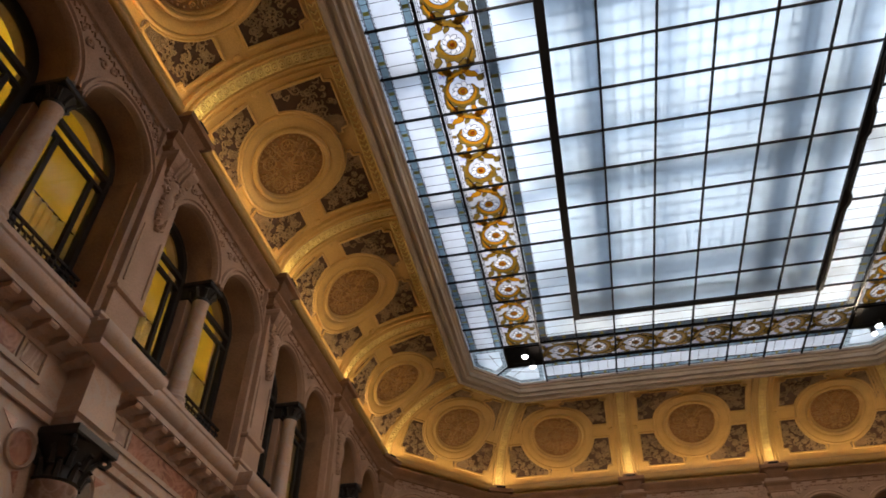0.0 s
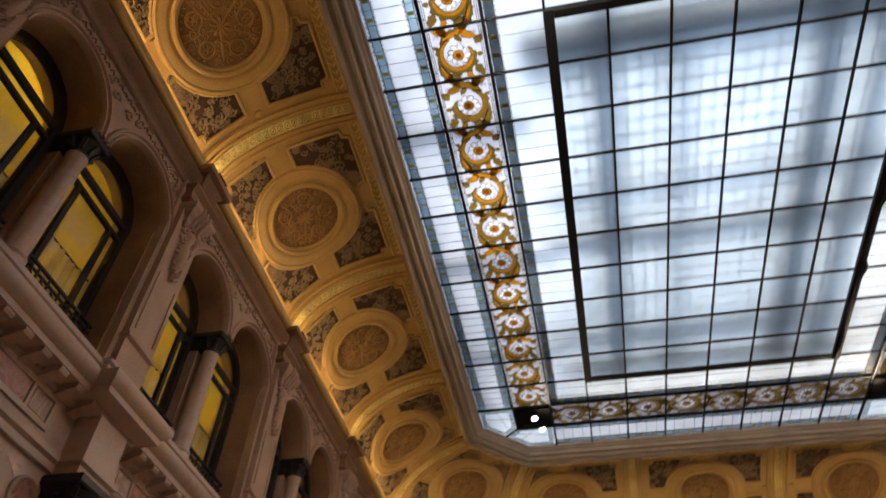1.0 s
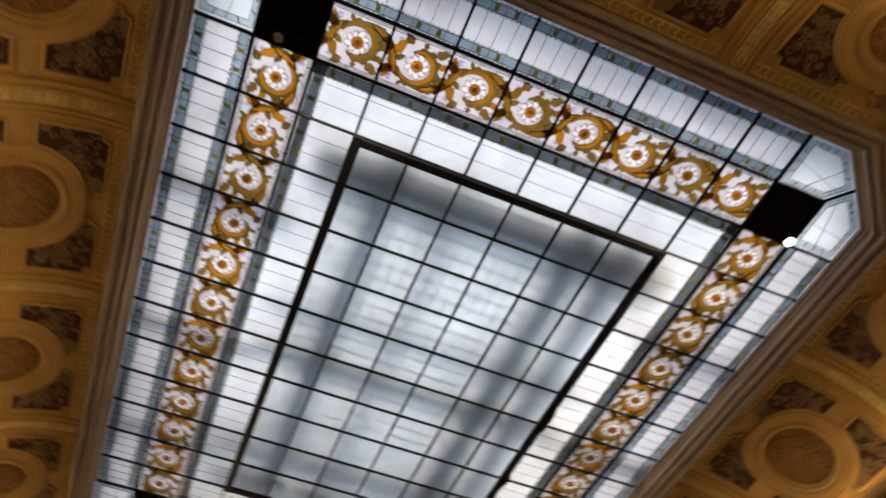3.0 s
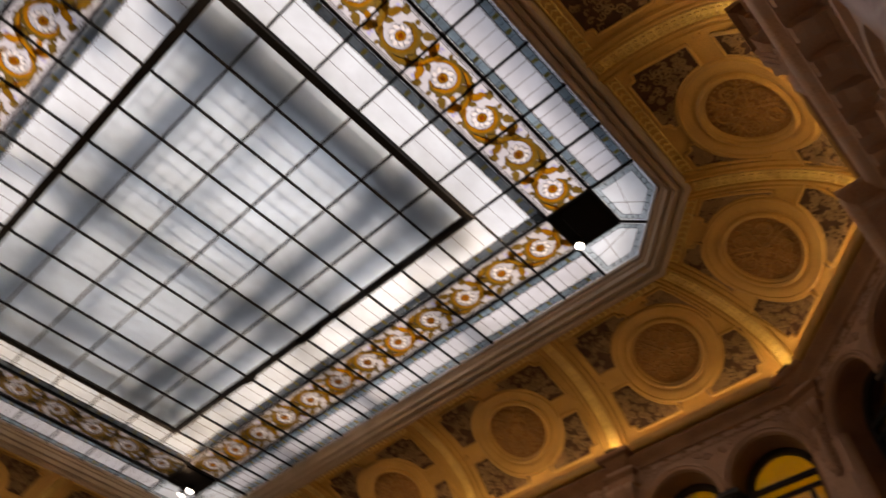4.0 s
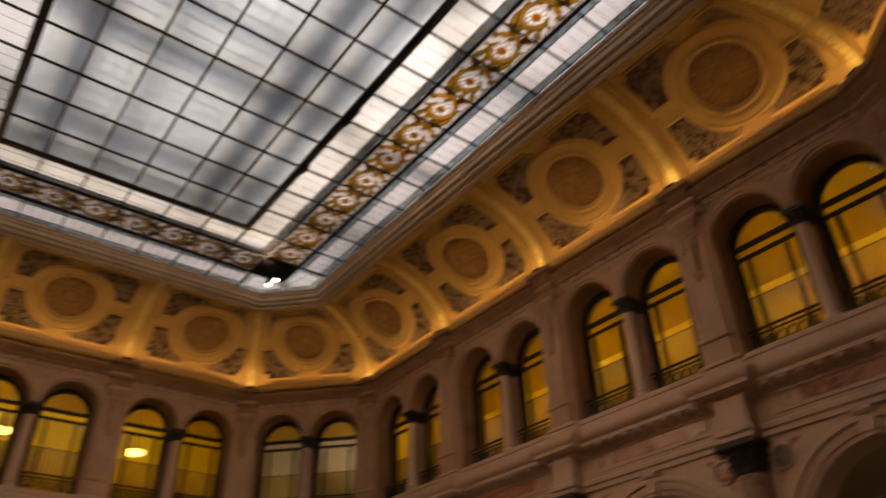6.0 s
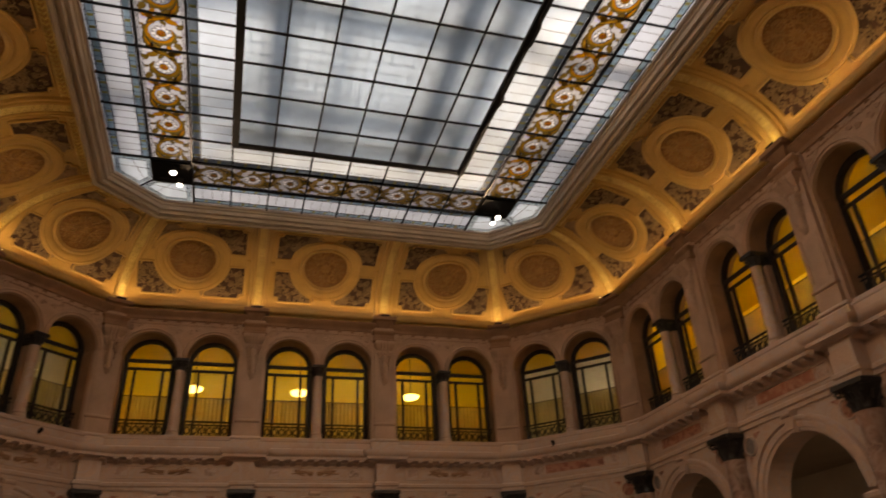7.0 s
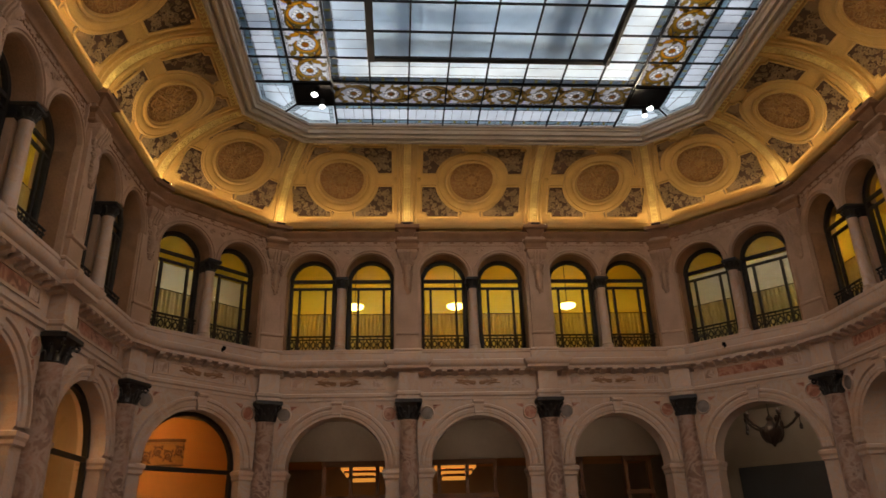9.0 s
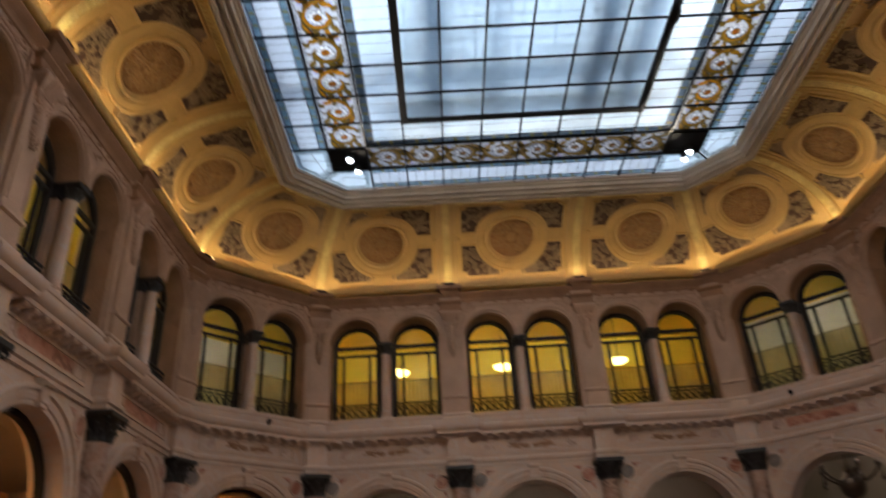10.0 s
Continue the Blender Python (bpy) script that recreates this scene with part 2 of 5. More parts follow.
# ---- mesh building ----
class Geo:
    """Points and faces, gathered for one mesh."""

    def __init__(self):
        self.v, self.f = [], []

    def add(self, pts, faces):
        o = len(self.v)
        self.v += [tuple(p) for p in pts]
        self.f += [tuple(i + o for i in q) for q in faces]
        return self

    def box(self, x0, x1, y0, y1, z0, z1, ease=0.0):
        if not ease:
            p = [(x, y, z) for z in (z0, z1) for y in (y0, y1) for x in (x0, x1)]
            return self.add(p, [(0, 2, 3, 1), (4, 5, 7, 6), (0, 1, 5, 4), (2, 6, 7, 3), (0, 4, 6, 2), (1, 3, 7, 5)])
        e = ease
        rings = [(z0, e), (z0 + e, 0), (z1 - e, 0), (z1, e)]
        p = [q for z, k in rings for q in ((x0 + k, y0 + k, z), (x1 - k, y0 + k, z), (x1 - k, y1 - k, z), (x0 + k, y1 - k, z))]
        f = [(i * 4 + j, i * 4 + (j + 1) % 4, i * 4 + 4 + (j + 1) % 4, i * 4 + 4 + j) for i in range(3) for j in range(4)]
        return self.add(p, f + [(3, 2, 1, 0), (12, 13, 14, 15)])

    def lathe(self, prof, cx=0, cy=0, n=20, arc=(0, 2 * math.pi), put=None):
        """prof: (radius, height) from below upwards, turned about z; put maps (x, y, h) to a place."""
        full = abs(arc[1] - arc[0] - 2 * math.pi) < 1e-6
        cols = n if full else n + 1
        p = []
        for r, z in prof:
            for j in range(cols):
                a = arc[0] + (arc[1] - arc[0]) * j / n
                q = (cx + r * math.cos(a), cy + r * math.sin(a), z)
                p.append(put(*q) if put else q)
        f = []
        for i in range(len(prof) - 1):
            for j in range(n):
                k = (j + 1) % cols
                f.append((i * cols + j, i * cols + k, i * cols + cols + k, i * cols + cols + j))
        return self.add(p, f)

    def tube(self, pts, r, n=6, closed=False, taper=None):
        pts = [Vector(p) for p in pts]
        m = len(pts)
        ring, up = [], None
        for i, p in enumerate(pts):
            a = pts[(i - 1) % m] if closed or i else p
            b = pts[(i + 1) % m] if closed or i < m - 1 else p
            t = (b - a).normalized()
            if up is None:
                up = t.orthogonal().normalized()
            up = (up - t * up.dot(t)).normalized()
            side = t.cross(up)
            k = r * (taper(i / max(1, m - 1)) if taper else 1)
            ring.append([p + up * (k * math.cos(2 * math.pi * j / n)) + side * (k * math.sin(2 * math.pi * j / n)) for j in range(n)])
        f = []
        for i in range(m if closed else m - 1):
            h = (i + 1) % m
            f += [(i * n + j, i * n + (j + 1) % n, h * n + (j + 1) % n, h * n + j) for j in range(n)]
        if not closed:
            f += [tuple(range(n))[::-1], tuple((m - 1) * n + j for j in range(n))]
        return self.add([q for g in ring for q in g], f)

    def slab(self, outline, z0, z1):
        """A flat plate from an outline (x, y), between two heights."""
        n = len(outline)
        p = [(x, y, z0) for x, y in outline] + [(x, y, z1) for x, y in outline]
        return self.add(p, [tuple(range(n))[::-1], tuple(range(n, 2 * n))] + [(i, (i + 1) % n, n + (i + 1) % n, n + i) for i in range(n)])

    def strip(self, left, right):
        n = len(left)
        return self.add(list(left) + list(right), [(i, i + 1, n + i + 1, n + i) for i in range(n - 1)])

    def mesh(self, name, material, smooth=False):
        me = bpy.data.meshes.new(name)
        me.from_pydata(self.v, [], self.f)
        me.materials.append(material)
        if smooth:
            me.polygons.foreach_set("use_smooth", [True] * len(me.polygons))
            me.update()
            me.set_sharp_from_angle(angle=radians(38))
        me.update()
        return me


def part(name, geo, material, parent, label="", smooth=False, at=None):
    me = geo.mesh(name, material, smooth) if isinstance(geo, Geo) else geo
    ob = new(name, me)
    ob.parent = parent
    if at is not None:
        ob.matrix_basis = at
    return tagged(ob, label) if label else ob


def thing(name, label, category, group="", kind="", at=None):
    ob = tagged(new(name), label, category, group, kind)
    if at is not None:
        ob.matrix_basis = at
    return ob


def single(name, geo, material, label, category, group="", kind="", smooth=False, at=None):
    ob = tagged(new(name, geo.mesh(name, material, smooth)), label, category, group, kind)
    if at is not None:
        ob.matrix_basis = at
    return ob


# ---- plan: a rectangle with cut corners, three bays by four ----
B, BL, C = 3.80, 3.81, 3.86
S2 = math.sqrt(0.5)
T8 = math.tan(math.pi / 8)
HX, HY = 1.5 * B + C * S2, 2 * BL + C * S2
CX, CY = HX - C * S2 / 2, HY - C * S2 / 2


def spot(x, y, turn):
    return pose(x, y, 0, 0, 0, turn)


# bays: side, width, pose (x along the wall, y out of the hall), mitred at its -x end, at its +x end
BAYS = []
for i in (-1, 0, 1):
    BAYS.append(("far", B, spot(i * B, HY, 0), i == -1, i == 1))
    BAYS.append(("near", B, spot(-i * B, -HY, 180), i == -1, i == 1))
for i in (-1.5, -0.5, 0.5, 1.5):
    BAYS.append(("left", BL, spot(-HX, i * BL, 90), i == -1.5, i == 1.5))
    BAYS.append(("right", BL, spot(HX, -i * BL, -90), i == -1.5, i == 1.5))
for side, x, y, a in (("far_left", -CX, CY, 45), ("far_right", CX, CY, -45), ("near_left", -CX, -CY, 135), ("near_right", CX, -CY, -135)):
    BAYS.append((side, C, spot(x, y, a), True, True))
# piers: straight ones between bays, bent ones at the eight corners
PIERS = [(spot(i * B, s * HY, 0 if s > 0 else 180), False) for i in (-0.5, 0.5) for s in (1, -1)]
PIERS += [(spot(s * HX, i * BL, -90 * s), False) for i in (-1, 0, 1) for s in (1, -1)]
for sx in (1, -1):
    for sy in (1, -1):
        PIERS.append((spot(sx * 1.5 * B, sy * HY, -sx * 22.5 if sy > 0 else 180 + sx * 22.5), True))
        PIERS.append((spot(sx * HX, sy * 2 * BL, -sx * 67.5 if sy > 0 else 180 + sx * 67.5), True))


def octagon(d):
    """The eight corners, inset by d from the wall's face (negative: outside it)."""
    a, b, x, y = 1.5 * B - d * T8, 2 * BL - d * T8, HX - d, HY - d
    return [(a, y), (x, b), (x, -b), (a, -y), (-a, -y), (-x, -b), (-x, b), (-a, y)]


def ring(prof, closed=False):
    """A moulding run round the hall: prof of (inset, height)."""
    g = Geo()
    p = [(x, y, z) for d, z in prof for x, y in octagon(d)]
    n = len(prof)
    f = [(i * 8 + j, i * 8 + (j + 1) % 8, ((i + 1) % n) * 8 + (j + 1) % 8, ((i + 1) % n) * 8 + j) for i in range(n if closed else n - 1) for j in range(8)]
    return g.add(p, f)


def flat_ring(d0, d1, z0, z1):
    return ring([(d0, z0), (d1, z0), (d1, z1), (d0, z1)], True)


def arch_wall(w, z0, z1, holes, depth, y0=0.0, gap=None):
    """A wall panel with arched holes (centre, half width, spring height, foot), w wide; its face at y0 and its back at y0 + depth."""
    g = Geo()
    cuts = {-w / 2, w / 2}
    for c, r, zs, zb in holes:
        cuts |= {c - r * math.cos(math.pi * k / 24) for k in range(25)}
    cuts = sorted(cuts)
    cuts = [u for i, u in enumerate(cuts) if i == 0 or u - cuts[i - 1] > 1e-5]

    def top(u, h):
        c, r, zs, zb = h
        return zs + math.sqrt(max(0, r * r - (u - c) ** 2))

    for a, b in zip(cuts, cuts[1:]):
        mid = (a + b) / 2
        hole = next((h for h in holes if abs(mid - h[0]) < h[1]), None)
        if gap and not hole and abs(mid) < gap[0]:
            # the pier between two lights stands on a column
            p = [(a, y0, gap[1]), (b, y0, gap[1]), (b, y0 + depth, gap[1]), (a, y0 + depth, gap[1])]
            g.add(p, [(0, 1, 2, 3)])
            for y in (y0, y0 + depth):
                g.add([(a, y, gap[1]), (b, y, gap[1]), (b, y, z1), (a, y, z1)], [(0, 1, 2, 3)])
                g.add([(a, y, z0), (b, y, z0), (b, y, gap[2]), (a, y, gap[2])], [(0, 1, 2, 3)])
            continue
        for y in (y0, y0 + depth):
            if hole:
                g.add([(a, y, top(a, hole)), (b, y, top(b, hole)), (b, y, z1), (a, y, z1)], [(0, 1, 2, 3)])
                if hole[3] > z0:
                    g.add([(a, y, z0), (b, y, z0), (b, y, hole[3]), (a, y, hole[3])], [(0, 1, 2, 3)])
            else:
                g.add([(a, y, z0), (b, y, z0), (b, y, z1), (a, y, z1)], [(0, 1, 2, 3)])
        if hole:
            g.add([(a, y0, top(a, hole)), (b, y0, top(b, hole)), (b, y0 + depth, top(b, hole)), (a, y0 + depth, top(a, hole))], [(0, 1, 2, 3)])
    for c, r, zs, zb in holes:
        for u in (c - r, c + r):
            if gap and abs(u) < gap[0] + 0.01:
                g.add([(u, y0, gap[1]), (u, y0 + depth, gap[1]), (u, y0 + depth, zs), (u, y0, zs)], [(0, 1, 2, 3)])
                continue
            g.add([(u, y0, zb), (u, y0 + depth, zb), (u, y0 + depth, zs), (u, y0, zs)], [(0, 1, 2, 3)])
        if zb > z0:
            k = gap[0] if gap else 0.0
            a, e = (c - r - (k if c > 0 else 0), c + r + (k if c < 0 else 0))
            g.add([(a, y0, zb), (e, y0, zb), (e, y0 + depth, zb), (a, y0 + depth, zb)], [(0, 1, 2, 3)])
    return g


def arch_ring(g, c, zs, prof, n=24, foot=None):
    """An archivolt: prof of (radius, y), swept over a half circle about (c, zs), and down to foot if given."""
    steps = [(math.cos(math.pi * k / n), math.sin(math.pi * k / n), zs) for k in range(n + 1)]
    if foot is not None:
        steps = [(1, 0, foot)] + steps + [(-1, 0, foot)]
    m = len(steps)
    p = [(c + r * cx, y, z + r * sz) for r, y in prof for cx, sz, z in steps]
    g.add(p, [(i * m + j, i * m + j + 1, i * m + m + j + 1, i * m + m + j) for i in range(len(prof) - 1) for j in range(m - 1)])
    return g


def profile_block(g, prof, x0, x1, back=0.0):
    """A moulded block with the profile (projection, height), from x0 to x1, returned at its ends."""
    e = [max(0.0, d) for d, z in prof]
    base = min(e)
    p = []
    for (d, z), k in zip(prof, e):
        o = k - base
        p += [(x0 - o, back, z), (x0 - o, -d, z), (x1 + o, -d, z), (x1 + o, back, z)]
    n = len(prof)
    f = [(i * 4 + j, i * 4 + j + 1, i * 4 + 5 + j, i * 4 + 4 + j) for i in range(n - 1) for j in range(3)]
    return g.add(p, f + [(3, 2, 1, 0), tuple((n - 1) * 4 + j for j in range(4))])


# ---- floor, outer shell, ceilings ----
g = Geo()
g.box(-60, 60, -60, 60, -0.3, 0.0)
single("floor", g, FLOOR, "polished veined marble floor of the banking hall", "floor", kind="structure")
OUT = -4.6
single("ground_floor_ceiling", flat_ring(-0.5, OUT, 5.15, 5.35), BEIGE, "plain beige ceiling of the ground floor ambulatory", "ceiling", kind="structure")
single("gallery_floor", flat_ring(-0.6, OUT, 6.0, 6.2), BEIGE, "plain floor slab of the upper gallery", "floor", kind="structure")
single("gallery_ceiling", flat_ring(-0.75, OUT, 10.35, 10.6), YELLOW, "yellow painted ceiling of the upper gallery", "ceiling", kind="structure")
single("roof_edge", flat_ring(2.80, OUT, 12.75, 12.95), BEIGE, "plain flat roof round the glass skylight", "roof", kind="structure")

# outer walls, one for each side, on both floors
oc = octagon(OUT)
SIDES = ["far_right", "right", "near_right", "near", "near_left", "left", "far_left", "far"]
UPPER = {"left": CREAM, "far_right": GREYBLUE, "far_left": GREYBLUE, "near_left": GREYBLUE, "near_right": GREYBLUE}
LOWER = {"left": ORANGE, "far_left": ORANGE, "near_left": ORANGE}
NAMES = {"far": "north", "near": "south", "left": "west", "right": "east", "far_left": "northwest", "far_right": "northeast", "near_left": "southwest", "near_right": "southeast"}
for k, side in enumerate(SIDES):
    (x0, y0), (x1, y1) = oc[k], oc[(k + 1) % 8]
    nx, ny = y1 - y0, -(x1 - x0)
    q = math.hypot(nx, ny)
    nx, ny = -nx / q * 0.3, -ny / q * 0.3
    for z0, z1, mat, words, tag in ((6.2, 10.35, UPPER.get(side, YELLOW), "painted back wall of the upper gallery", "gallery"),
                                    (0.0, 5.15, LOWER.get(side, BEIGE), "painted back wall of the ground floor ambulatory", "ambulatory")):
        g = Geo()
        g.slab([(x0, y0), (x1, y1), (x1 + nx, y1 + ny), (x0 + nx, y0 + ny)], z0, z1)
        single("wall_" + tag + "_" + NAMES[side], g, mat, ("yellow " if mat is YELLOW else "cream " if mat is CREAM else "orange " if mat is ORANGE else "grey ") + words, "wall", kind="structure")
# cross walls that part the corner rooms of both floors from the long ones
inner = octagon(-0.80)
# added to keep the light of the long rooms out of the corners
for k in range(8):
    (x0, y0), (x1, y1) = inner[k], oc[k]
    q = math.hypot(x1 - x0, y1 - y0)
    nx, ny = -(y1 - y0) / q * 0.06, (x1 - x0) / q * 0.06
    for z0, z1, mat in ((6.2, 10.35, YELLOW), (0, 5.15, BEIGE)):
        g = Geo()
        g.slab([(x0 + nx, y0 + ny), (x1 + nx, y1 + ny), (x1 - nx, y1 - ny), (x0 - nx, y0 - ny)], z0, z1)
        single("wall_partition_%d" % (k + 1), g, mat, "plain painted partition wall between two rooms", "wall", kind="structure")

# ---- hall walls, bay by bay ----
Z_SILL, Z_SPRING, R_WIN, U_WIN, R_OUT = 6.67, 8.885, 0.625, 0.845, 0.71
Z_ASPRING, R_ARCH = 3.61, 1.29
COVE_FOOT = 10.40

upper_mesh, lower_mesh = {}, {}
for side, w, at, ml, mr in BAYS:
    key = round(w, 2)
    if key not in upper_mesh:
        upper_mesh[key] = arch_wall(w, 6.0, 10.36, [(-U_WIN, R_OUT, Z_SPRING, Z_SILL), (U_WIN, R_OUT, Z_SPRING, Z_SILL)], 0.78, gap=(U_WIN - R_OUT, 8.88, Z_SILL)).mesh("wall", STONE)
        lower_mesh[key] = arch_wall(w, 0.0, 6.0, [(0, R_ARCH, Z_ASPRING, 0.0)], 0.55).mesh("wall", STONE_PALE)
    up = tagged(new("wall_upper_" + NAMES[side], upper_mesh[key]), "warm grey stone wall bay with twin arched window openings", "wall", "upper wall bays", "structure")
    lo = tagged(new("wall_lower_" + NAMES[side], lower_mesh[key]), "pale marble arcade wall bay with a round arch", "wall", "arcade bays", "structure")
    up.matrix_basis = lo.matrix_basis = at


def upper_trim():
    """The mouldings of one window bay: archivolts, spandrel relief, sill."""
    t = thing("window_surround", "carved stone surround of a twin arched window", "window surround", "window surrounds", "structure")
    for s in (-1, 1):
        g = Geo()
        arch_ring(g, s * U_WIN, Z_SPRING, [(0.84, 0.0), (0.84, -0.06), (0.825, -0.095), (0.79, -0.10), (0.78, -0.06), (0.755, -0.06), (0.745, -0.085), (0.725, -0.08), (R_OUT, -0.045), (R_OUT, 0.0)])
        part("archivolt", g, STONE, t, smooth=True)
        g = Geo()
        arch_ring(g, s * U_WIN, Z_SPRING, [(R_OUT - 0.003, 0.02), (0.69, 0.05), (0.69, 0.42), (0.665, 0.45), (0.66, 0.62)])
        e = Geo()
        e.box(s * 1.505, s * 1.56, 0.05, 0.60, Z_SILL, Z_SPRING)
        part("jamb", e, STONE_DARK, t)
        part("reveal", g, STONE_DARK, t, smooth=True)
        g = Geo()
        for k in range(5):
            a = k * 1.256
            g.tube([(s * 1.55 + 0.11 * math.cos(a + q * 0.9) * (1 - q / 9), -0.02, 9.52 + 0.11 * math.sin(a + q * 0.9) * (1 - q / 9)) for q in range(7)], 0.022, 5)
        for cx, cz, r0, fl in ((1.42, 9.72, 0.10, 1), (1.22, 9.80, 0.07, -1), (0.16, 9.66, 0.08, -1), (0.34, 9.74, 0.06, 1)):
            g.tube([(s * (cx + fl * r0 * (1 - 0.8 * q / 14) * math.cos(q * 0.55)), -0.02, cz + r0 * (1 - 0.8 * q / 14) * math.sin(q * 0.55)) for q in range(15)], 0.02, 5)
        part("carved_foliage", g, STONE, t, smooth=True)
    g = Geo()
    g.slab([(-0.2, 9.45), (0.0, 9.02), (0.2, 9.45), (0.17, 9.5), (-0.17, 9.5)], 0, 0.05)
    g.v = [(x, -z, y) for x, y, z in g.v]
    part("spandrel_shield", g, STONE, t)
    g = Geo()
    profile_block(g, [(0.05, 6.66), (0.07, 6.68), (0.07, 6.72), (0.03, 6.735)], -1.55, 1.55, 0.6)
    part("sill", g, STONE_PALE, t)
    g = Geo()
    for k in range(26):
        x = -1.40 + k * 0.112
        g.tube([(x - 0.04, -0.012, 9.84), (x, -0.022, 9.87 + 0.02 * (k % 2)), (x + 0.04, -0.012, 9.84)], 0.013, 5)
    for k in range(8):
        x = -1.35 + k * 0.386
        g.add([(x - 0.07, -0.012, 9.93), (x + 0.07, -0.012, 9.93), (x + 0.05, -0.035, 9.97), (x + 0.07, -0.012, 10.01), (x - 0.07, -0.012, 10.01), (x - 0.05, -0.035, 9.97)], [(0, 1, 2, 5), (5, 2, 3, 4)])
    part("frieze_ornament", g, STONE_DARK, t)
    # the small column between the two lights
    col = thing("colonnette", "slim stone window column with a black capital", "column", "window columns", "structure")
    g = Geo()
    g.lathe([(0.17, Z_SILL + 0.06), (0.17, Z_SILL + 0.14), (0.15, Z_SILL + 0.17), (0.165, Z_SILL + 0.21), (0.135, Z_SILL + 0.26), (0.13, 7.6), (0.115, 8.50), (0.13, 8.52), (0.13, 8.56)], 0, 0.16, 18)
    part("shaft", g, STONE_PALE, col, smooth=True)
    g = Geo()
    g.box(-0.13, 0.13, 0.32, 0.60, Z_SILL, 8.60)
    part("pier_core", g, STONE, col)
    g = Geo()
    g.lathe([(0.125, 8.55), (0.135, 8.60), (0.125, 8.62), (0.14, 8.68), (0.19, 8.76), (0.205, 8.80)], 0, 0.17, 16)
    g.box(-0.20, 0.20, -0.05, 0.68, 8.79, 8.885, 0.015)
    g.box(-0.155, 0.155, 0.29, 0.62, 8.58, 8.80, 0.01)
    for k in range(8):
        a = k * math.pi / 4
        g.tube([(0.13 * math.cos(a), 0.17 + 0.13 * math.sin(a), 8.62), (0.16 * math.cos(a), 0.17 + 0.16 * math.sin(a), 8.70), (0.21 * math.cos(a), 0.17 + 0.21 * math.sin(a), 8.75)], 0.03, 5)
    part("capital", g, BLACK, col, "black carved capital", smooth=True)
    return t, col


def arch_outline(r, foot, spring, n=24):
    return [(r * math.cos(math.pi * k / n), spring + r * math.sin(math.pi * k / n)) for k in range(n + 1)] + [(-r, foot), (r, foot)]


def window():
    """One arched light: iron frame, bars, panes, curtain rail and a low railing. Its foot is at the origin."""
    t = thing("window_light", "arched iron window light with a low wrought railing", "window", "gallery windows", "structure")
    r, sp = R_WIN, Z_SPRING - Z_SILL
    g = Geo()
    arch_ring(g, 0, sp, [(r + 0.08, 0.61), (r + 0.05, 0.57), (r - 0.045, 0.57), (r - 0.065, 0.60), (r - 0.065, 0.67), (r + 0.08, 0.67)], foot=0.0)
    g.box(-r, r, 0.57, 0.67, 0.0, 0.07)
    part("window_frame", g, IRON, t, smooth=True)
    for z, h in ((sp + 0.03, 0.10), (sp - 0.20, 0.07)):
        g = Geo()
        g.box(-r + 0.03, r - 0.03, 0.575, 0.645, z - h / 2, z + h / 2, 0.01)
        part("transom", g, IRON, t)
    for x in (-0.37, 0.37):
        g = Geo()
        g.box(x - 0.034, x + 0.034, 0.58, 0.64, 0.05, sp - 0.20, 0.008)
        part("mullion", g, IRON, t)
    g = Geo()
    o = [(x, 0.615, z) for x, z in arch_outline(r - 0.03, sp, sp, 20)]
    g.add(o, [tuple(range(len(o)))])
    p = part("arched_pane", g, WINDOW_GLASS, t)
    p.visible_shadow = False
    for x0, x1 in ((-r + 0.03, -0.37), (-0.37, 0.37), (0.37, r - 0.03)):
        g = Geo()
        g.add([(x0, 0.615, 0.06), (x1, 0.615, 0.06), (x1, 0.615, sp - 0.20), (x0, 0.615, sp - 0.20)], [(0, 1, 2, 3)])
        p = part("pane", g, WINDOW_GLASS, t)
        p.visible_shadow = False
    # railing before the glass
    rail = thing("railing", "low black wrought iron window railing with ring ornament", "railing", "window railings")
    for z, h in ((0.52, 0.026), (0.43, 0.019), (0.12, 0.024)):
        g = Geo()
        g.tube([(-r - 0.02, 0.40, z), (r + 0.02, 0.40, z)], h, 6)
        part("rail", g, IRON, rail)
    for k in range(7):
        x = -r + 0.04 + k * (2 * r - 0.08) / 6
        g = Geo()
        g.tube([(x, 0.40, 0.0), (x, 0.40, 0.52)], 0.017, 5)
        part("baluster", g, IRON, rail)
    for k in range(6):
        x = -r + 0.04 + (k + 0.5) * (2 * r - 0.08) / 6
        g = Geo()
        g.tube([(x + 0.062 * math.cos(a * math.pi / 5), 0.40, 0.28 + 0.085 * math.sin(a * math.pi / 5)) for a in range(10)], 0.02, 5, True)
        g.tube([(x, 0.40, 0.12), (x, 0.40, 0.19)], 0.02, 5)
        g.tube([(x, 0.40, 0.37), (x, 0.40, 0.43)], 0.02, 5)
        part("ring_ornament", g, IRON, rail)
    # half curtain behind the glass
    g = Geo()
    nx = 60
    top_z = 1.28
    lo = [(-r + 2 * r * k / nx, 0.73 + 0.022 * math.sin(k * 1.15) + 0.01 * math.sin(k * 0.37), 0.08) for k in range(nx + 1)]
    hi = [(x, y, top_z + 0.01 * math.sin(i * 0.7)) for i, (x, y, z) in enumerate(lo)]
    g.strip(lo, hi)
    cur = thing("half_curtain", "gathered cream net half curtain behind the window glass", "curtain", "window curtains")
    part("cloth", g, CURTAIN, cur, smooth=True)
    g = Geo()
    g.tube([(-r, 0.73, top_z), (r, 0.73, top_z)], 0.012, 6)
    part("curtain_rod", g, IRON, cur)
    return t, rail, cur


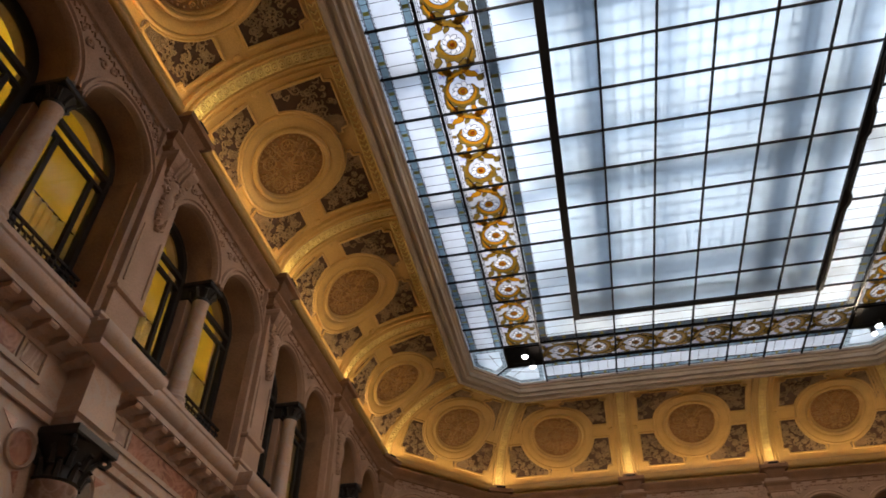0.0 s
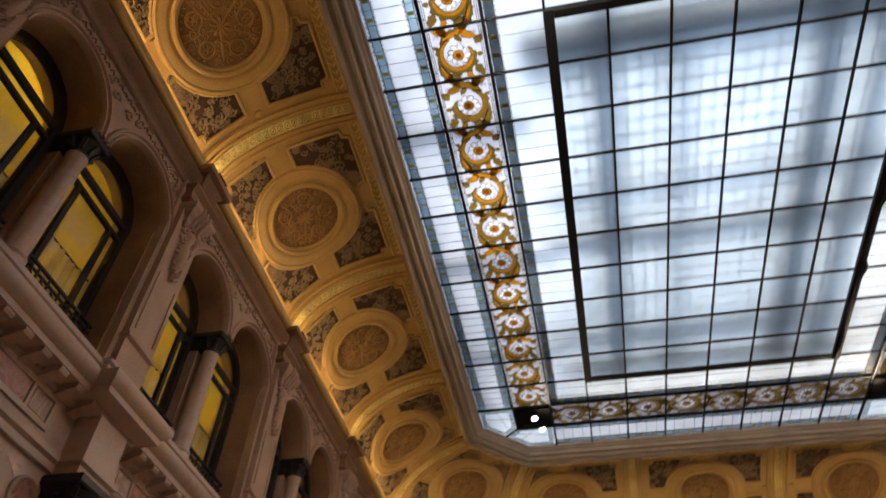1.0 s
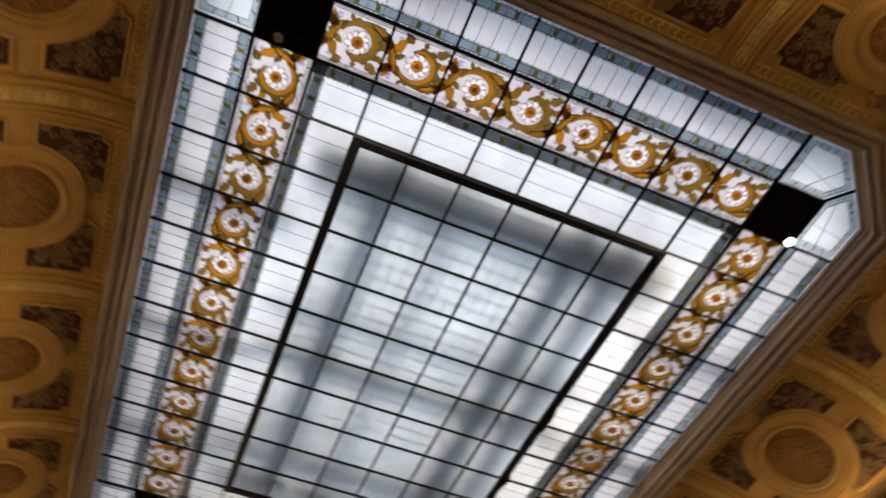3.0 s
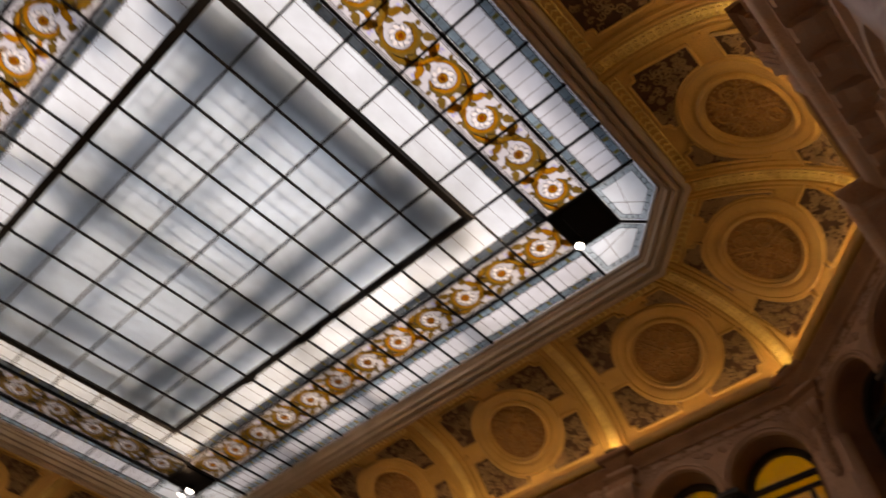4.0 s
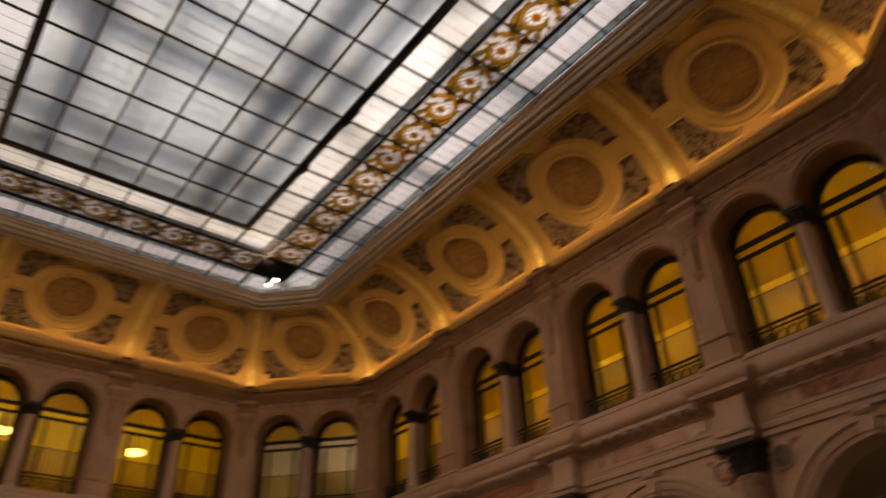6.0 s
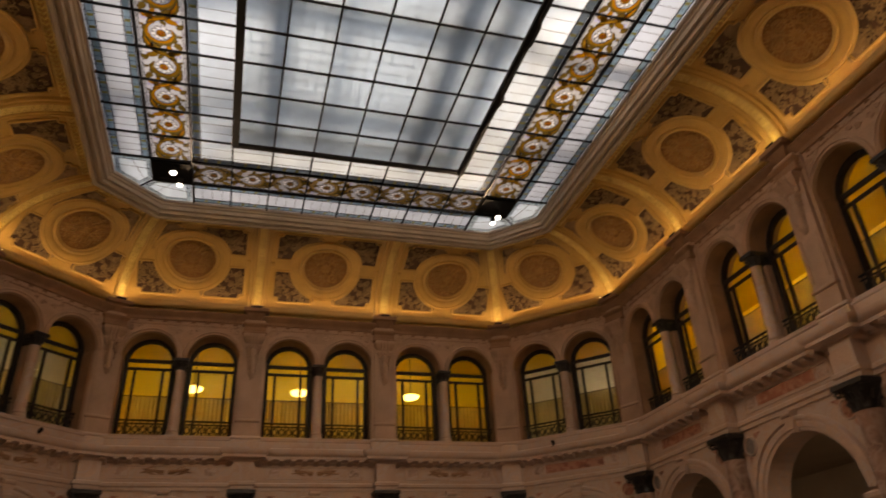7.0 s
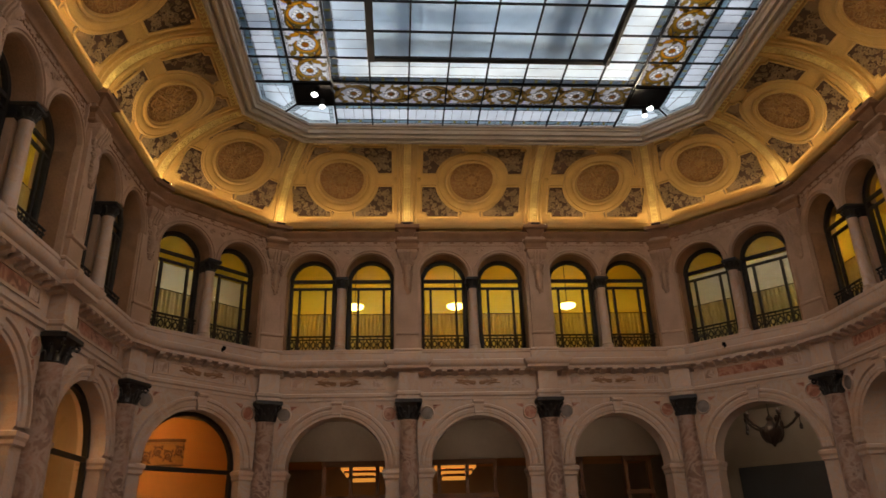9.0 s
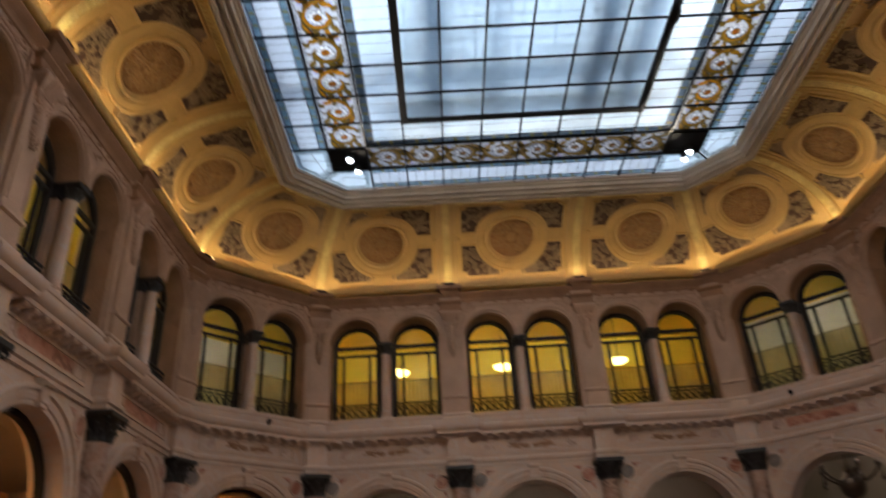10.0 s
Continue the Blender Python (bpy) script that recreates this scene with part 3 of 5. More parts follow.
trim_a, col_a = upper_trim()
win_a, rail_a, cur_a = window()
first = True
for side, w, at, ml, mr in BAYS:
    for src in (trim_a, col_a):
        if first:
            src.matrix_basis = at
        else:
            copy_thing(src, at)
    for s in (-1, 1):
        m = at @ pose(s * U_WIN, -0.14, Z_SILL)
        for src in (win_a, rail_a, cur_a):
            if first and s == -1:
                src.matrix_basis = m
            else:
                copy_thing(src, m)
    first = False

# ---- pilasters of the upper storey, entablature blocks and columns of the arcade ----
CORNICE = [(0.02, 6.0), (0.06, 6.03), (0.06, 6.07), (0.10, 6.10), (0.28, 6.10), (0.28, 6.17), (0.33, 6.20), (0.37, 6.27), (0.37, 6.33), (0.06, 6.345)]
ARCHITRAVE = [(0.02, 5.32), (0.05, 5.32), (0.05, 5.40), (0.09, 5.43), (0.09, 5.50), (0.03, 5.53)]
TOPCORNICE = [(0.02, 9.98), (0.05, 10.0), (0.06, 10.06), (0.10, 10.10), (0.16, 10.15), (0.185, 10.19), (0.20, 10.205), (0.20, 10.24), (0.185, 10.245), (0.185, 10.21), (-0.05, 10.21)]
cor = thing("main_cornice", "pale stone cornice with small blocks round the hall", "cornice", kind="structure")
part("moulding", ring(CORNICE), STONE_PALE, cor, smooth=True)
part("architrave", ring(ARCHITRAVE), STONE_PALE, cor, smooth=True)
single("window_plinth", ring([(0.0, 6.34), (0.14, 6.345), (0.14, 6.40), (0.09, 6.43), (0.09, 6.60), (0.11, 6.62), (0.11, 6.66), (0.0, 6.665)]), STONE_PALE, "pale stone plinth under the gallery windows", "plinth", kind="structure", smooth=True)
single("upper_cornice", ring(TOPCORNICE), STONE_DARK, "brown stone cornice below the gilded cove", "cornice", kind="structure", smooth=True)


def pilaster(bent):
    t = thing("pilaster", "stone pilaster with carved garland and moulded cap" + (" at a corner" if bent else ""), "pilaster", "upper pilasters", "structure")
    h = 0.29
    g = Geo()
    profile_block(g, [(0.13, 6.34), (0.20, 6.36), (0.20, 6.60), (0.17, 6.64), (0.21, 6.66), (0.21, 6.70), (0.15, 6.74)], -h - 0.03, h + 0.03, 0.25)
    part("pedestal", g, STONE_PALE, t)
    g = Geo()
    g.box(-h, h, -0.12, 0.25, 6.70, 10.1, 0.012)
    part("shaft", g, STONE, t)
    for s in (-1, 1):
        g = Geo()
        g.box(min(s * h, s * 0.37), max(s * h, s * 0.37), -0.055, 0.2, 6.70, 10.06, 0.01)
        part("flanking_strip", g, STONE, t)
        g = Geo()
        g.box(s * 0.215 - 0.012, s * 0.215 + 0.012, -0.135, -0.11, 7.3, 8.25, 0.006)
        part("panel_bead", g, STONE, t)
    g = Geo()
    profile_block(g, [(0.13, 7.10), (0.155, 7.12), (0.155, 7.16), (0.13, 7.19)], -h, h, 0.2)
    part("band", g, STONE, t)
    g = Geo()
    rnd = random.Random(5)
    for k in range(44):
        z = 8.35 + 1.2 * (k / 43)
        x = 0.17 * math.sin(k * 2.4) * (0.3 + 0.7 * k / 43)
        a = rnd.random() * 6.28
        g.tube([(x + 0.05 * math.cos(a + q), -0.14 - 0.02 * (q % 2), z + 0.05 * math.sin(a + q)) for q in range(5)], 0.026, 5, taper=lambda f: 1 - 0.6 * abs(f - 0.4))
    part("garland", g, STONE, t, "carved stone garland", smooth=True)
    g = Geo()
    profile_block(g, [(0.12, 9.18), (0.15, 9.20), (0.17, 9.27), (0.16, 9.34), (0.21, 9.42), (0.25, 9.52), (0.25, 9.59), (0.22, 9.63)], -0.17, 0.17, 0.2)
    for x in (-0.09, 0.0, 0.09):
        g.tube([(x, -0.165, 9.24), (x, -0.20, 9.38), (x, -0.255, 9.52), (x, -0.25, 9.60)], 0.028, 6)
    part("console", g, STONE, t, "carved stone console", smooth=False)
    g = Geo()
    g.lathe([(0.001, 8.28), (0.035, 8.32), (0.05, 8.40), (0.085, 8.52), (0.11, 8.68), (0.10, 8.86), (0.07, 9.0), (0.11, 9.08), (0.09, 9.18), (0.001, 9.2)], 0, -0.11, 14)
    part("pendant", g, STONE, t, "carved stone drop", smooth=True)
    g = Geo()
    profile_block(g, [(0.13, 9.62), (0.17, 9.66), (0.17, 9.70), (0.14, 9.73), (0.14, 9.86), (0.19, 9.93), (0.19, 9.97)], -h - 0.01, h + 0.01, 0.2)
    part("capital", g, STONE_DARK, t)
    g = Geo()
    profile_block(g, [(0.14, 10.06), (0.20, 10.14), (0.30, 10.27), (0.38, 10.30), (0.38, 10.40), (0.24, 10.44), (0.20, 10.56), (0.14, 10.57)], -0.12, 0.12, 0.2)
    part("cap_block", g, STONE_DARK, t)
    # all but the pedestal and the cap stand well proud of the wall
    for piece in t.children:
        if piece.name.split(".")[0] not in ("pedestal", "cap_block"):
            piece.matrix_basis = Matrix.Diagonal((1, 1.4, 1, 1))
    return t


def column(bent):
    t = thing("column", "veined rose marble column with a black capital", "column", "arcade columns", "structure")
    y = -0.10
    g = Geo()
    g.box(-0.36, 0.36, y - 0.36, 0.3, 0.0, 0.42, 0.02)
    g.lathe([(0.34, 0.42), (0.34, 0.50), (0.30, 0.54), (0.33, 0.58), (0.27, 0.64)], 0, y, 24)
    part("base", g, STONE_PALE, t, smooth=True)
    g = Geo()
    g.lathe([(0.265, 0.63), (0.262, 1.8), (0.25, 3.2), (0.225, 4.70), (0.24, 4.72), (0.24, 4.77)], 0, y, 28)
    part("shaft", g, COLUMN, t, smooth=True)
    g = Geo()
    g.lathe([(0.225, 4.76), (0.25, 4.80), (0.235, 4.83), (0.245, 4.95), (0.28, 5.08), (0.34, 5.17), (0.36, 5.19)], 0, y, 20)
    g.box(-0.36, 0.36, y - 0.36, 0.2, 5.18, 5.29, 0.02)
    for row, (z, r0, n) in enumerate(((4.80, 0.235, 10), (4.93, 0.25, 10))):
        for k in range(n):
            a = (k + row * 0.5) * 2 * math.pi / n
            c, s = math.cos(a), math.sin(a)
            g.tube([(r0 * c, y + r0 * s, z), ((r0 + 0.03) * c, y + (r0 + 0.03) * s, z + 0.10), ((r0 + 0.075) * c, y + (r0 + 0.075) * s, z + 0.16), ((r0 + 0.09) * c, y + (r0 + 0.09) * s, z + 0.13)], 0.042, 5, taper=lambda f: 1 - 0.5 * f)
    for k in range(4):
        a = math.pi / 4 + k * math.pi / 2
        c, s = math.cos(a), math.sin(a)
        g.tube([(0.40 * c + 0.05 * math.cos(q) * c, y + 0.40 * s + 0.05 * math.cos(q) * s, 5.13 + 0.05 * math.sin(q)) for q in (0, 1, 2, 3, 4, 5)], 0.03, 5, True)
    part("capital", g, BLACK, t, "black bronze leaf capital", smooth=True)
    g = Geo()
    profile_block(g, [(d + 0.27, z) for d, z in ARCHITRAVE], -0.27, 0.27, 0.2)
    g.box(-0.27, 0.27, -0.30, 0.2, 5.5, 6.02)
    part("entablature_block", g, STONE_PALE, t)
    g = Geo()
    profile_block(g, [(d + 0.22, z + 0.004) for d, z in CORNICE], -0.30, 0.30, 0.2)
    part("cornice_block", g, STONE_PALE, t, smooth=True)
    return t


for make in (pilaster, column):
    for bent in (False, True):
        src = None
        for at, b in PIERS:
            if b == bent:
                if src is None:
                    src = make(bent)
                    src.matrix_basis = at
                else:
                    copy_thing(src, at)


def arcade_trim():
    t = thing("arch_surround", "pale marble arch surround with keystone and inlaid roundels", "arch surround", "arcade arches", "structure")
    g = Geo()
    arch_ring(g, 0, Z_ASPRING, [(1.60, 0.0), (1.60, -0.08), (1.575, -0.12), (1.52, -0.12), (1.505, -0.07), (1.47, -0.07), (1.455, -0.085), (1.37, -0.07), (1.355, -0.035), (R_ARCH, -0.03), (R_ARCH, 0.02)], 32)
    part("archivolt", g, STONE_PALE, t, smooth=True)
    g = Geo()
    p = [(-0.10, 4.88), (0.10, 4.88), (0.16, 5.32), (-0.16, 5.32)]
    g.slab(p, 0, 0.14)
    g.v = [(x, -z, y) for x, y, z in g.v]
    g.tube([(-0.13, -0.15, 5.24), (0.13, -0.15, 5.24)], 0.05, 8)
    g.tube([(-0.10, -0.13, 4.96), (0.10, -0.13, 4.96)], 0.035, 8)
    part("keystone", g, STONE_PALE, t)
    for s in (-1, 1):
        g = Geo()
        profile_block(g, [(0.03, 3.30), (0.06, 3.33), (0.06, 3.40), (0.10, 3.45), (0.10, 3.52), (0.05, 3.55)], 1.28, 1.64, 0.5)
        g.v = [(s * x, y, z) for x, y, z in g.v]
        part("impost", g, STONE_PALE, t)
        g = Geo()
        g.lathe([(0.20, 0.0), (0.20, 0.035), (0.18, 0.05), (0.162, 0.02)], n=24)
        g.v = [(s * 1.40 + x, -z, 4.97 + y) for x, y, z in g.v]
        part("roundel_rim", g, STONE_PALE, t, smooth=True)
        g = Geo()
        g.lathe([(0.164, 0.010), (0.08, 0.016), (0.001, 0.018)], n=24)
        g.v = [(s * 1.40 + x, -z, 4.97 + y) for x, y, z in g.v]
        part("roundel", g, INLAY if s > 0 else INLAY_DARK, t, "polished coloured marble disc", smooth=True)
        for pts in ([(1.02, 5.20), (1.24, 5.20), (1.21, 5.08)], [(1.50, 4.78), (1.42, 4.74), (1.545, 4.58)]):
            g = Geo()
            g.slab([(s * x, z) for x, z in pts], 0, 0.008)
            g.v = [(x, -z, y) for x, y, z in g.v]
            part("inlay", g, INLAY, t, "brown marble inlay")
    g = Geo()
    g.box(-1.30, 1.30, -0.026, 0.0, 5.62, 5.68)
    g.box(-1.30, 1.30, -0.026, 0.0, 5.93, 5.99)
    g.box(-1.30, -1.24, -0.026, 0.0, 5.68, 5.93)
    g.box(1.24, 1.30, -0.026, 0.0, 5.68, 5.93)
    for u in (-0.92, 0.88):
        g.box(u, u + 0.04, -0.026, 0.0, 5.68, 5.93)
    part("frieze_frame", g, STONE_PALE, t)
    for s in (-1, 1):
        g = Geo()
        g.box(s * 1.08 - 0.13, s * 1.08 + 0.13, -0.010, 0.0, 5.70, 5.91)
        part("end_panel", g, INLAY_LIGHT, t, "pale veined marble end panel")
    return t


trim_b = None
for side, w, at, ml, mr in BAYS:
    if trim_b is None:
        trim_b = arcade_trim()
        trim_b.matrix_basis = at
    else:
        copy_thing(trim_b, at)

# frieze panels between the blocks: red marble or carved wings
red, carved = Geo(), Geo()
red.box(-0.85, 0.85, -0.012, 0.0, 5.69, 5.92)
for s in (-1, 1):
    for pts in ([(0.07, 5.72), (0.30, 5.90), (0.20, 5.74)], [(0.24, 5.72), (0.58, 5.89), (0.50, 5.78), (0.36, 5.73)]):
        first = len(carved.v)
        carved.slab([(s * x, z) for x, z in pts], 0, 0.03)
        carved.v[first:] = [(x, -z, y) for x, y, z in carved.v[first:]]
    for k in range(4):
        carved.tube([(s * 0.05, -0.02, 5.76 + 0.02 * k), (s * (0.3 + 0.08 * k), -0.03, 5.80 + 0.02 * k), (s * (0.62 - 0.1 * k), -0.02, 5.78 + 0.05 * k)], 0.018, 5)
red_me, carved_me = red.mesh("frieze_panel", INLAY), carved.mesh("frieze_relief", STONE_DARK, True)
for i, (side, w, at, ml, mr) in enumerate(BAYS):
    if side in ("far_right", "left", "right"):
        o = tagged(new("frieze_panel", red_me), "red veined marble frieze panel", "frieze panel", "frieze panels", "structure")
    else:
        o = tagged(new("frieze_relief", carved_me), "carved winged frieze relief", "relief", "frieze panels", "structure")
    o.matrix_basis = at

# ---- the gilded cove ----
A_COVE, H_COVE, D_COVE = 2.35, 1.65, 0.02
N_T = 400
_arc = [0.0]
for k in range(N_T):
    t0, t1 = math.pi / 2 * k / N_T, math.pi / 2 * (k + 1) / N_T
    _arc.append(_arc[-1] + math.hypot(A_COVE * (math.cos(t0) - math.cos(t1)), H_COVE * (math.sin(t1) - math.sin(t0))))
S_COVE = _arc[-1]


def cove(s):
    """Inset, height and inward normal of the cove at the length s up its curve."""
    t = float(np.interp(s, _arc, np.linspace(0, math.pi / 2, N_T + 1)))
    nd, nz = H_COVE * math.cos(t), -A_COVE * math.sin(t)
    q = math.hypot(nd, nz)
    return D_COVE + A_COVE * (1 - math.cos(t)), COVE_FOOT + H_COVE * math.sin(t), nd / q, nz / q


S_MED = float(np.interp(math.asin((11.64 - COVE_FOOT) / H_COVE), np.linspace(0, math.pi / 2, N_T + 1), _arc))


def on_cove(u, v, n):
    """Place of a point u along the bay and v up the curve from the medallion's middle, n proud of the plaster."""
    d, z, nd, nz = cove(S_MED + v)
    return (u, -(d + nd * n), z + nz * n)


def spiral(cx, cy, r, turns, start, flip=1, n=18):
    return [(cx + flip * r * (1 - 0.85 * k / n) * math.cos(start + turns * 2 * math.pi * k / n), cy + r * (1 - 0.85 * k / n) * math.sin(start + turns * 2 * math.pi * k / n)) for k in range(n + 1)]


def cove_panel(w, ml, mr):
    t = thing("cove_panel", "gilded plaster cove panel with a round rosette medallion", "cove panel", "cove panels", "structure")

    def edge(v, right):
        return w / 2 - (cove(S_MED + v)[0] * T8 if (mr if right else ml) else 0.0)

    g = Geo()
    ns, nu = 28, 4
    pts, f = [], []
    for i in range(ns + 1):
        v = -S_MED + S_COVE * i / ns
        a, b = -edge(v, False), edge(v, True)
        pts += [on_cove(a + (b - a) * j / nu, v, 0) for j in range(nu + 1)]
    f = [(i * (nu + 1) + j, i * (nu + 1) + j + 1, (i + 1) * (nu + 1) + j + 1, (i + 1) * (nu + 1) + j) for i in range(ns) for j in range(nu)]
    g.add(pts, f)
    part("plaster", g, GOLD, t, smooth=True)
    # medallion
    put = lambda x, y, h: on_cove(x, y, h)
    g = Geo()
    g.lathe([(1.04, 0.0), (1.04, 0.06), (1.02, 0.08), (0.99, 0.078), (0.975, 0.062), (0.93, 0.07), (0.87, 0.076), (0.81, 0.066), (0.79, 0.045), (0.765, 0.045), (0.755, 0.10), (0.725, 0.12), (0.69, 0.105), (0.675, 0.06), (0.645, 0.05), (0.63, 0.01)], n=56, put=put)
    part("medallion_ring", g, GOLD, t, smooth=True)
    g = Geo()
    g.lathe([(0.64, 0.016), (0.4, 0.018), (0.001, 0.02)], n=48, put=put)
    disc = part("medallion_disc", g, DISC, t, "brown gilt disc with a carved rosette", smooth=True)
    g = Geo()
    for k in range(5):
        a = k * math.pi / 2.5 + math.pi / 2
        cx, cy = 0.40 * math.cos(a), 0.40 * math.sin(a)
        g.tube([put(cx + 0.125 * math.cos(q * math.pi / 7), cy + 0.125 * math.sin(q * math.pi / 7), 0.036) for q in range(14)], 0.022, 5, True)
        for j in range(3):
            b = j * 2.094 + a
            g.tube([put(cx + 0.05 * math.cos(b) + 0.038 * math.cos(q * math.pi / 4), cy + 0.05 * math.sin(b) + 0.038 * math.sin(q * math.pi / 4), 0.03) for q in range(8)], 0.012, 4, True)
        b = a + math.pi / 5
        for fl in (-1, 1):
            for r, off, size in ((0.27, 0.17, 0.065), (0.42, 0.12, 0.07), (0.53, 0.16, 0.05)):
                c2 = (r * math.cos(b + fl * off), r * math.sin(b + fl * off))
                g.tube([put(x, y, 0.03) for x, y in spiral(*c2, size, 1.2, b + fl, fl, 11)], 0.019, 4, taper=lambda q: 1.3 - 0.7 * q)
        g.tube([put(r * math.cos(b), r * math.sin(b), 0.032) for r in (0.16, 0.30, 0.40, 0.54)], 0.022, 5, taper=lambda q: 1.2 - abs(q - 0.5))
        for da in (0.0, math.pi / 5):
            g.tube([put(r * math.cos(a + da), r * math.sin(a + da), 0.036) for r in (0.06, 0.11, 0.165)], 0.034, 5, taper=lambda q: 1.1 - abs(q - 0.5))
    g.lathe([(0.07, 0.02), (0.06, 0.05), (0.001, 0.06)], n=12, put=put)
    for k in range(36):
        a = k * math.pi / 18
        g.tube([put(r * math.cos(a), r * math.sin(a), 0.026) for r in (0.565, 0.595)], 0.022, 4)
    part("rosette", g, RELIEF, disc, smooth=True)
    # four sunk corner fields with arabesques
    U, ub, vb, R = 1.48, 0.22, 0.20, 1.06
    for su in (-1, 1):
        for sv in (-1, 1):
            V = 1.28 if sv > 0 else 1.17
            top, bot = [], []
            for k in range(41):
                u = ub + (U - ub) * k / 40
                lo = max(vb, math.sqrt(max(0, R * R - u * u)))
                hi = V - (0.13 if u > U - 0.14 or u < ub + 0.10 else 0.0)
                while hi > lo and u > edge(sv * hi, su > 0) - 0.36:
                    hi -= 0.02
                if hi > lo + 0.05:
                    bot.append((su * u, sv * lo))
                    top.append((su * u, sv * hi))
            if len(bot) < 4:
                continue
            g = Geo()
            rows = 5
            for q in range(rows):
                fa, fb = q / rows, (q + 1) / rows
                g.strip([on_cove(a[0], a[1] + (b[1] - a[1]) * fa, 0.006) for a, b in zip(bot, top)], [on_cove(a[0], a[1] + (b[1] - a[1]) * fb, 0.006) for a, b in zip(bot, top)])
            field = part("corner_field", g, GROUND, t, "dark brown sunk field with grey arabesque relief")
            g = Geo()
            g.tube([on_cove(u, v, 0.022) for u, v in bot + top[::-1]], 0.032, 6, True)
            part("field_frame", g, GOLD, t, smooth=True)
            g = Geo()
            rnd = random.Random(11 * su + sv)
            umax = max(abs(p[0]) for p in top)
            for k in range(70):
                i = rnd.randrange(len(bot))
                a, b = bot[i], top[i]
                f = rnd.random()
                cu, cv = a[0], a[1] + (b[1] - a[1]) * (0.12 + 0.76 * f)
                room = min(0.075, 0.45 * abs(b[1] - a[1]), 0.9 * min(abs(a[0]) - ub + 0.03, umax - abs(a[0]) + 0.03))
                if room < 0.03:
                    continue
                sp = spiral(cu, cv, room * (0.7 + 0.5 * rnd.random()), 0.9 + 0.5 * rnd.random(), rnd.random() * 6.28, rnd.choice((-1, 1)), 11)
                g.tube([on_cove(x, y, 0.022) for x, y in sp], 0.014, 4, taper=lambda q: 1.4 - 0.8 * q)
                # leaf blades that spring from the scroll
                for x, y in (sp[2], sp[6]):
                    a = rnd.random() * 6.28
                    e = 0.55 * room
                    g.tube([on_cove(x + e * q * math.cos(a + q), y + e * q * math.sin(a + q), 0.024) for q in (0, 0.5, 1.0)], 0.020, 4, taper=lambda q: 1.1 - abs(q - 0.4) * 1.3)
            part("arabesque", g, ARABESQUE, field, smooth=True)
    # carved band along the crown of the cove
    g = Geo()
    v0 = S_COVE - S_MED - 0.20
    a, b = -edge(v0, False) + 0.3, edge(v0, True) - 0.3
    for dv in (-0.075, 0.075):
        g.tube([on_cove(a + (b - a) * k / 4, v0 + dv, 0.012) for k in range(5)], 0.016, 5)
    n = int((b - a) / 0.13)
    for k in range(n):
        u = a + (b - a) * (k + 0.5) / n
        g.tube([on_cove(u - 0.04, v0 - 0.05, 0.012), on_cove(u + 0.012, v0, 0.026), on_cove(u - 0.04, v0 + 0.05, 0.012)], 0.020, 4)
    part("crown_band", g, GILT, t, "gilt carved leaf band", smooth=True)
    # small bosses on the flat bands
    g = Geo()
    for su in (-1, 1):
        g.lathe([(0.07, 0), (0.065, 0.03), (0.03, 0.045), (0.001, 0.05)], su * 1.56, 0, 12, put=put)
    part("boss", g, GOLD, t, smooth=True)
    return t


def cove_rib(bent):
    t = thing("cove_rib", "gilded carved rib of the cove" + (" at a corner" if bent else ""), "rib", "cove ribs", "structure")
    stretch = 1 / math.cos(math.pi / 8) if bent else 1.0

    def at(u, s, n):
        d, z, nd, nz = cove(s)
        return (u, -(d + nd * n) * stretch, z + nz * n)

    g = Geo()
    half = [(0.125, 0.055), (0.13, 0.10), (0.155, 0.115), (0.175, 0.10), (0.185, 0.05), (0.225, 0.045), (0.24, 0.085), (0.275, 0.08), (0.285, 0.0)]
    prof = [(-u, n) for u, n in half[::-1]] + half
    ns = 30
    m = len(prof)
    g.add([at(u, S_COVE * i / ns, n) for i in range(ns + 1) for u, n in prof], [(i * m + j, i * m + j + 1, i * m + m + j + 1, i * m + m + j) for i in range(ns) for j in range(m - 1)])
    part("rib_body", g, GOLD, t, smooth=True)
    g = Geo()
    n = 22
    for k in range(n):
        s = 0.15 + (S_COVE - 0.3) * k / n
        for o in range(2):
            g.tube([at((0.085 - 0.0) * math.cos(q * math.pi / 5 + o), s + 0.065 + 0.075 * math.sin(q * math.pi / 5 + o), 0.072) for q in range(10)] if o == 0 else [at(0.03 * math.cos(q * math.pi / 3), s + 0.065 + 0.03 * math.sin(q * math.pi / 3), 0.075) for q in range(6)], 0.021, 4, True)
        for su in (-1, 1):
            g.tube([at(su * 0.10, s + 0.13, 0.07), at(su * 0.04, s + 0.14, 0.075)], 0.018, 4)
    part("carved_band", g, GILT, t, "gilt carved guilloche band", smooth=True)
    return t


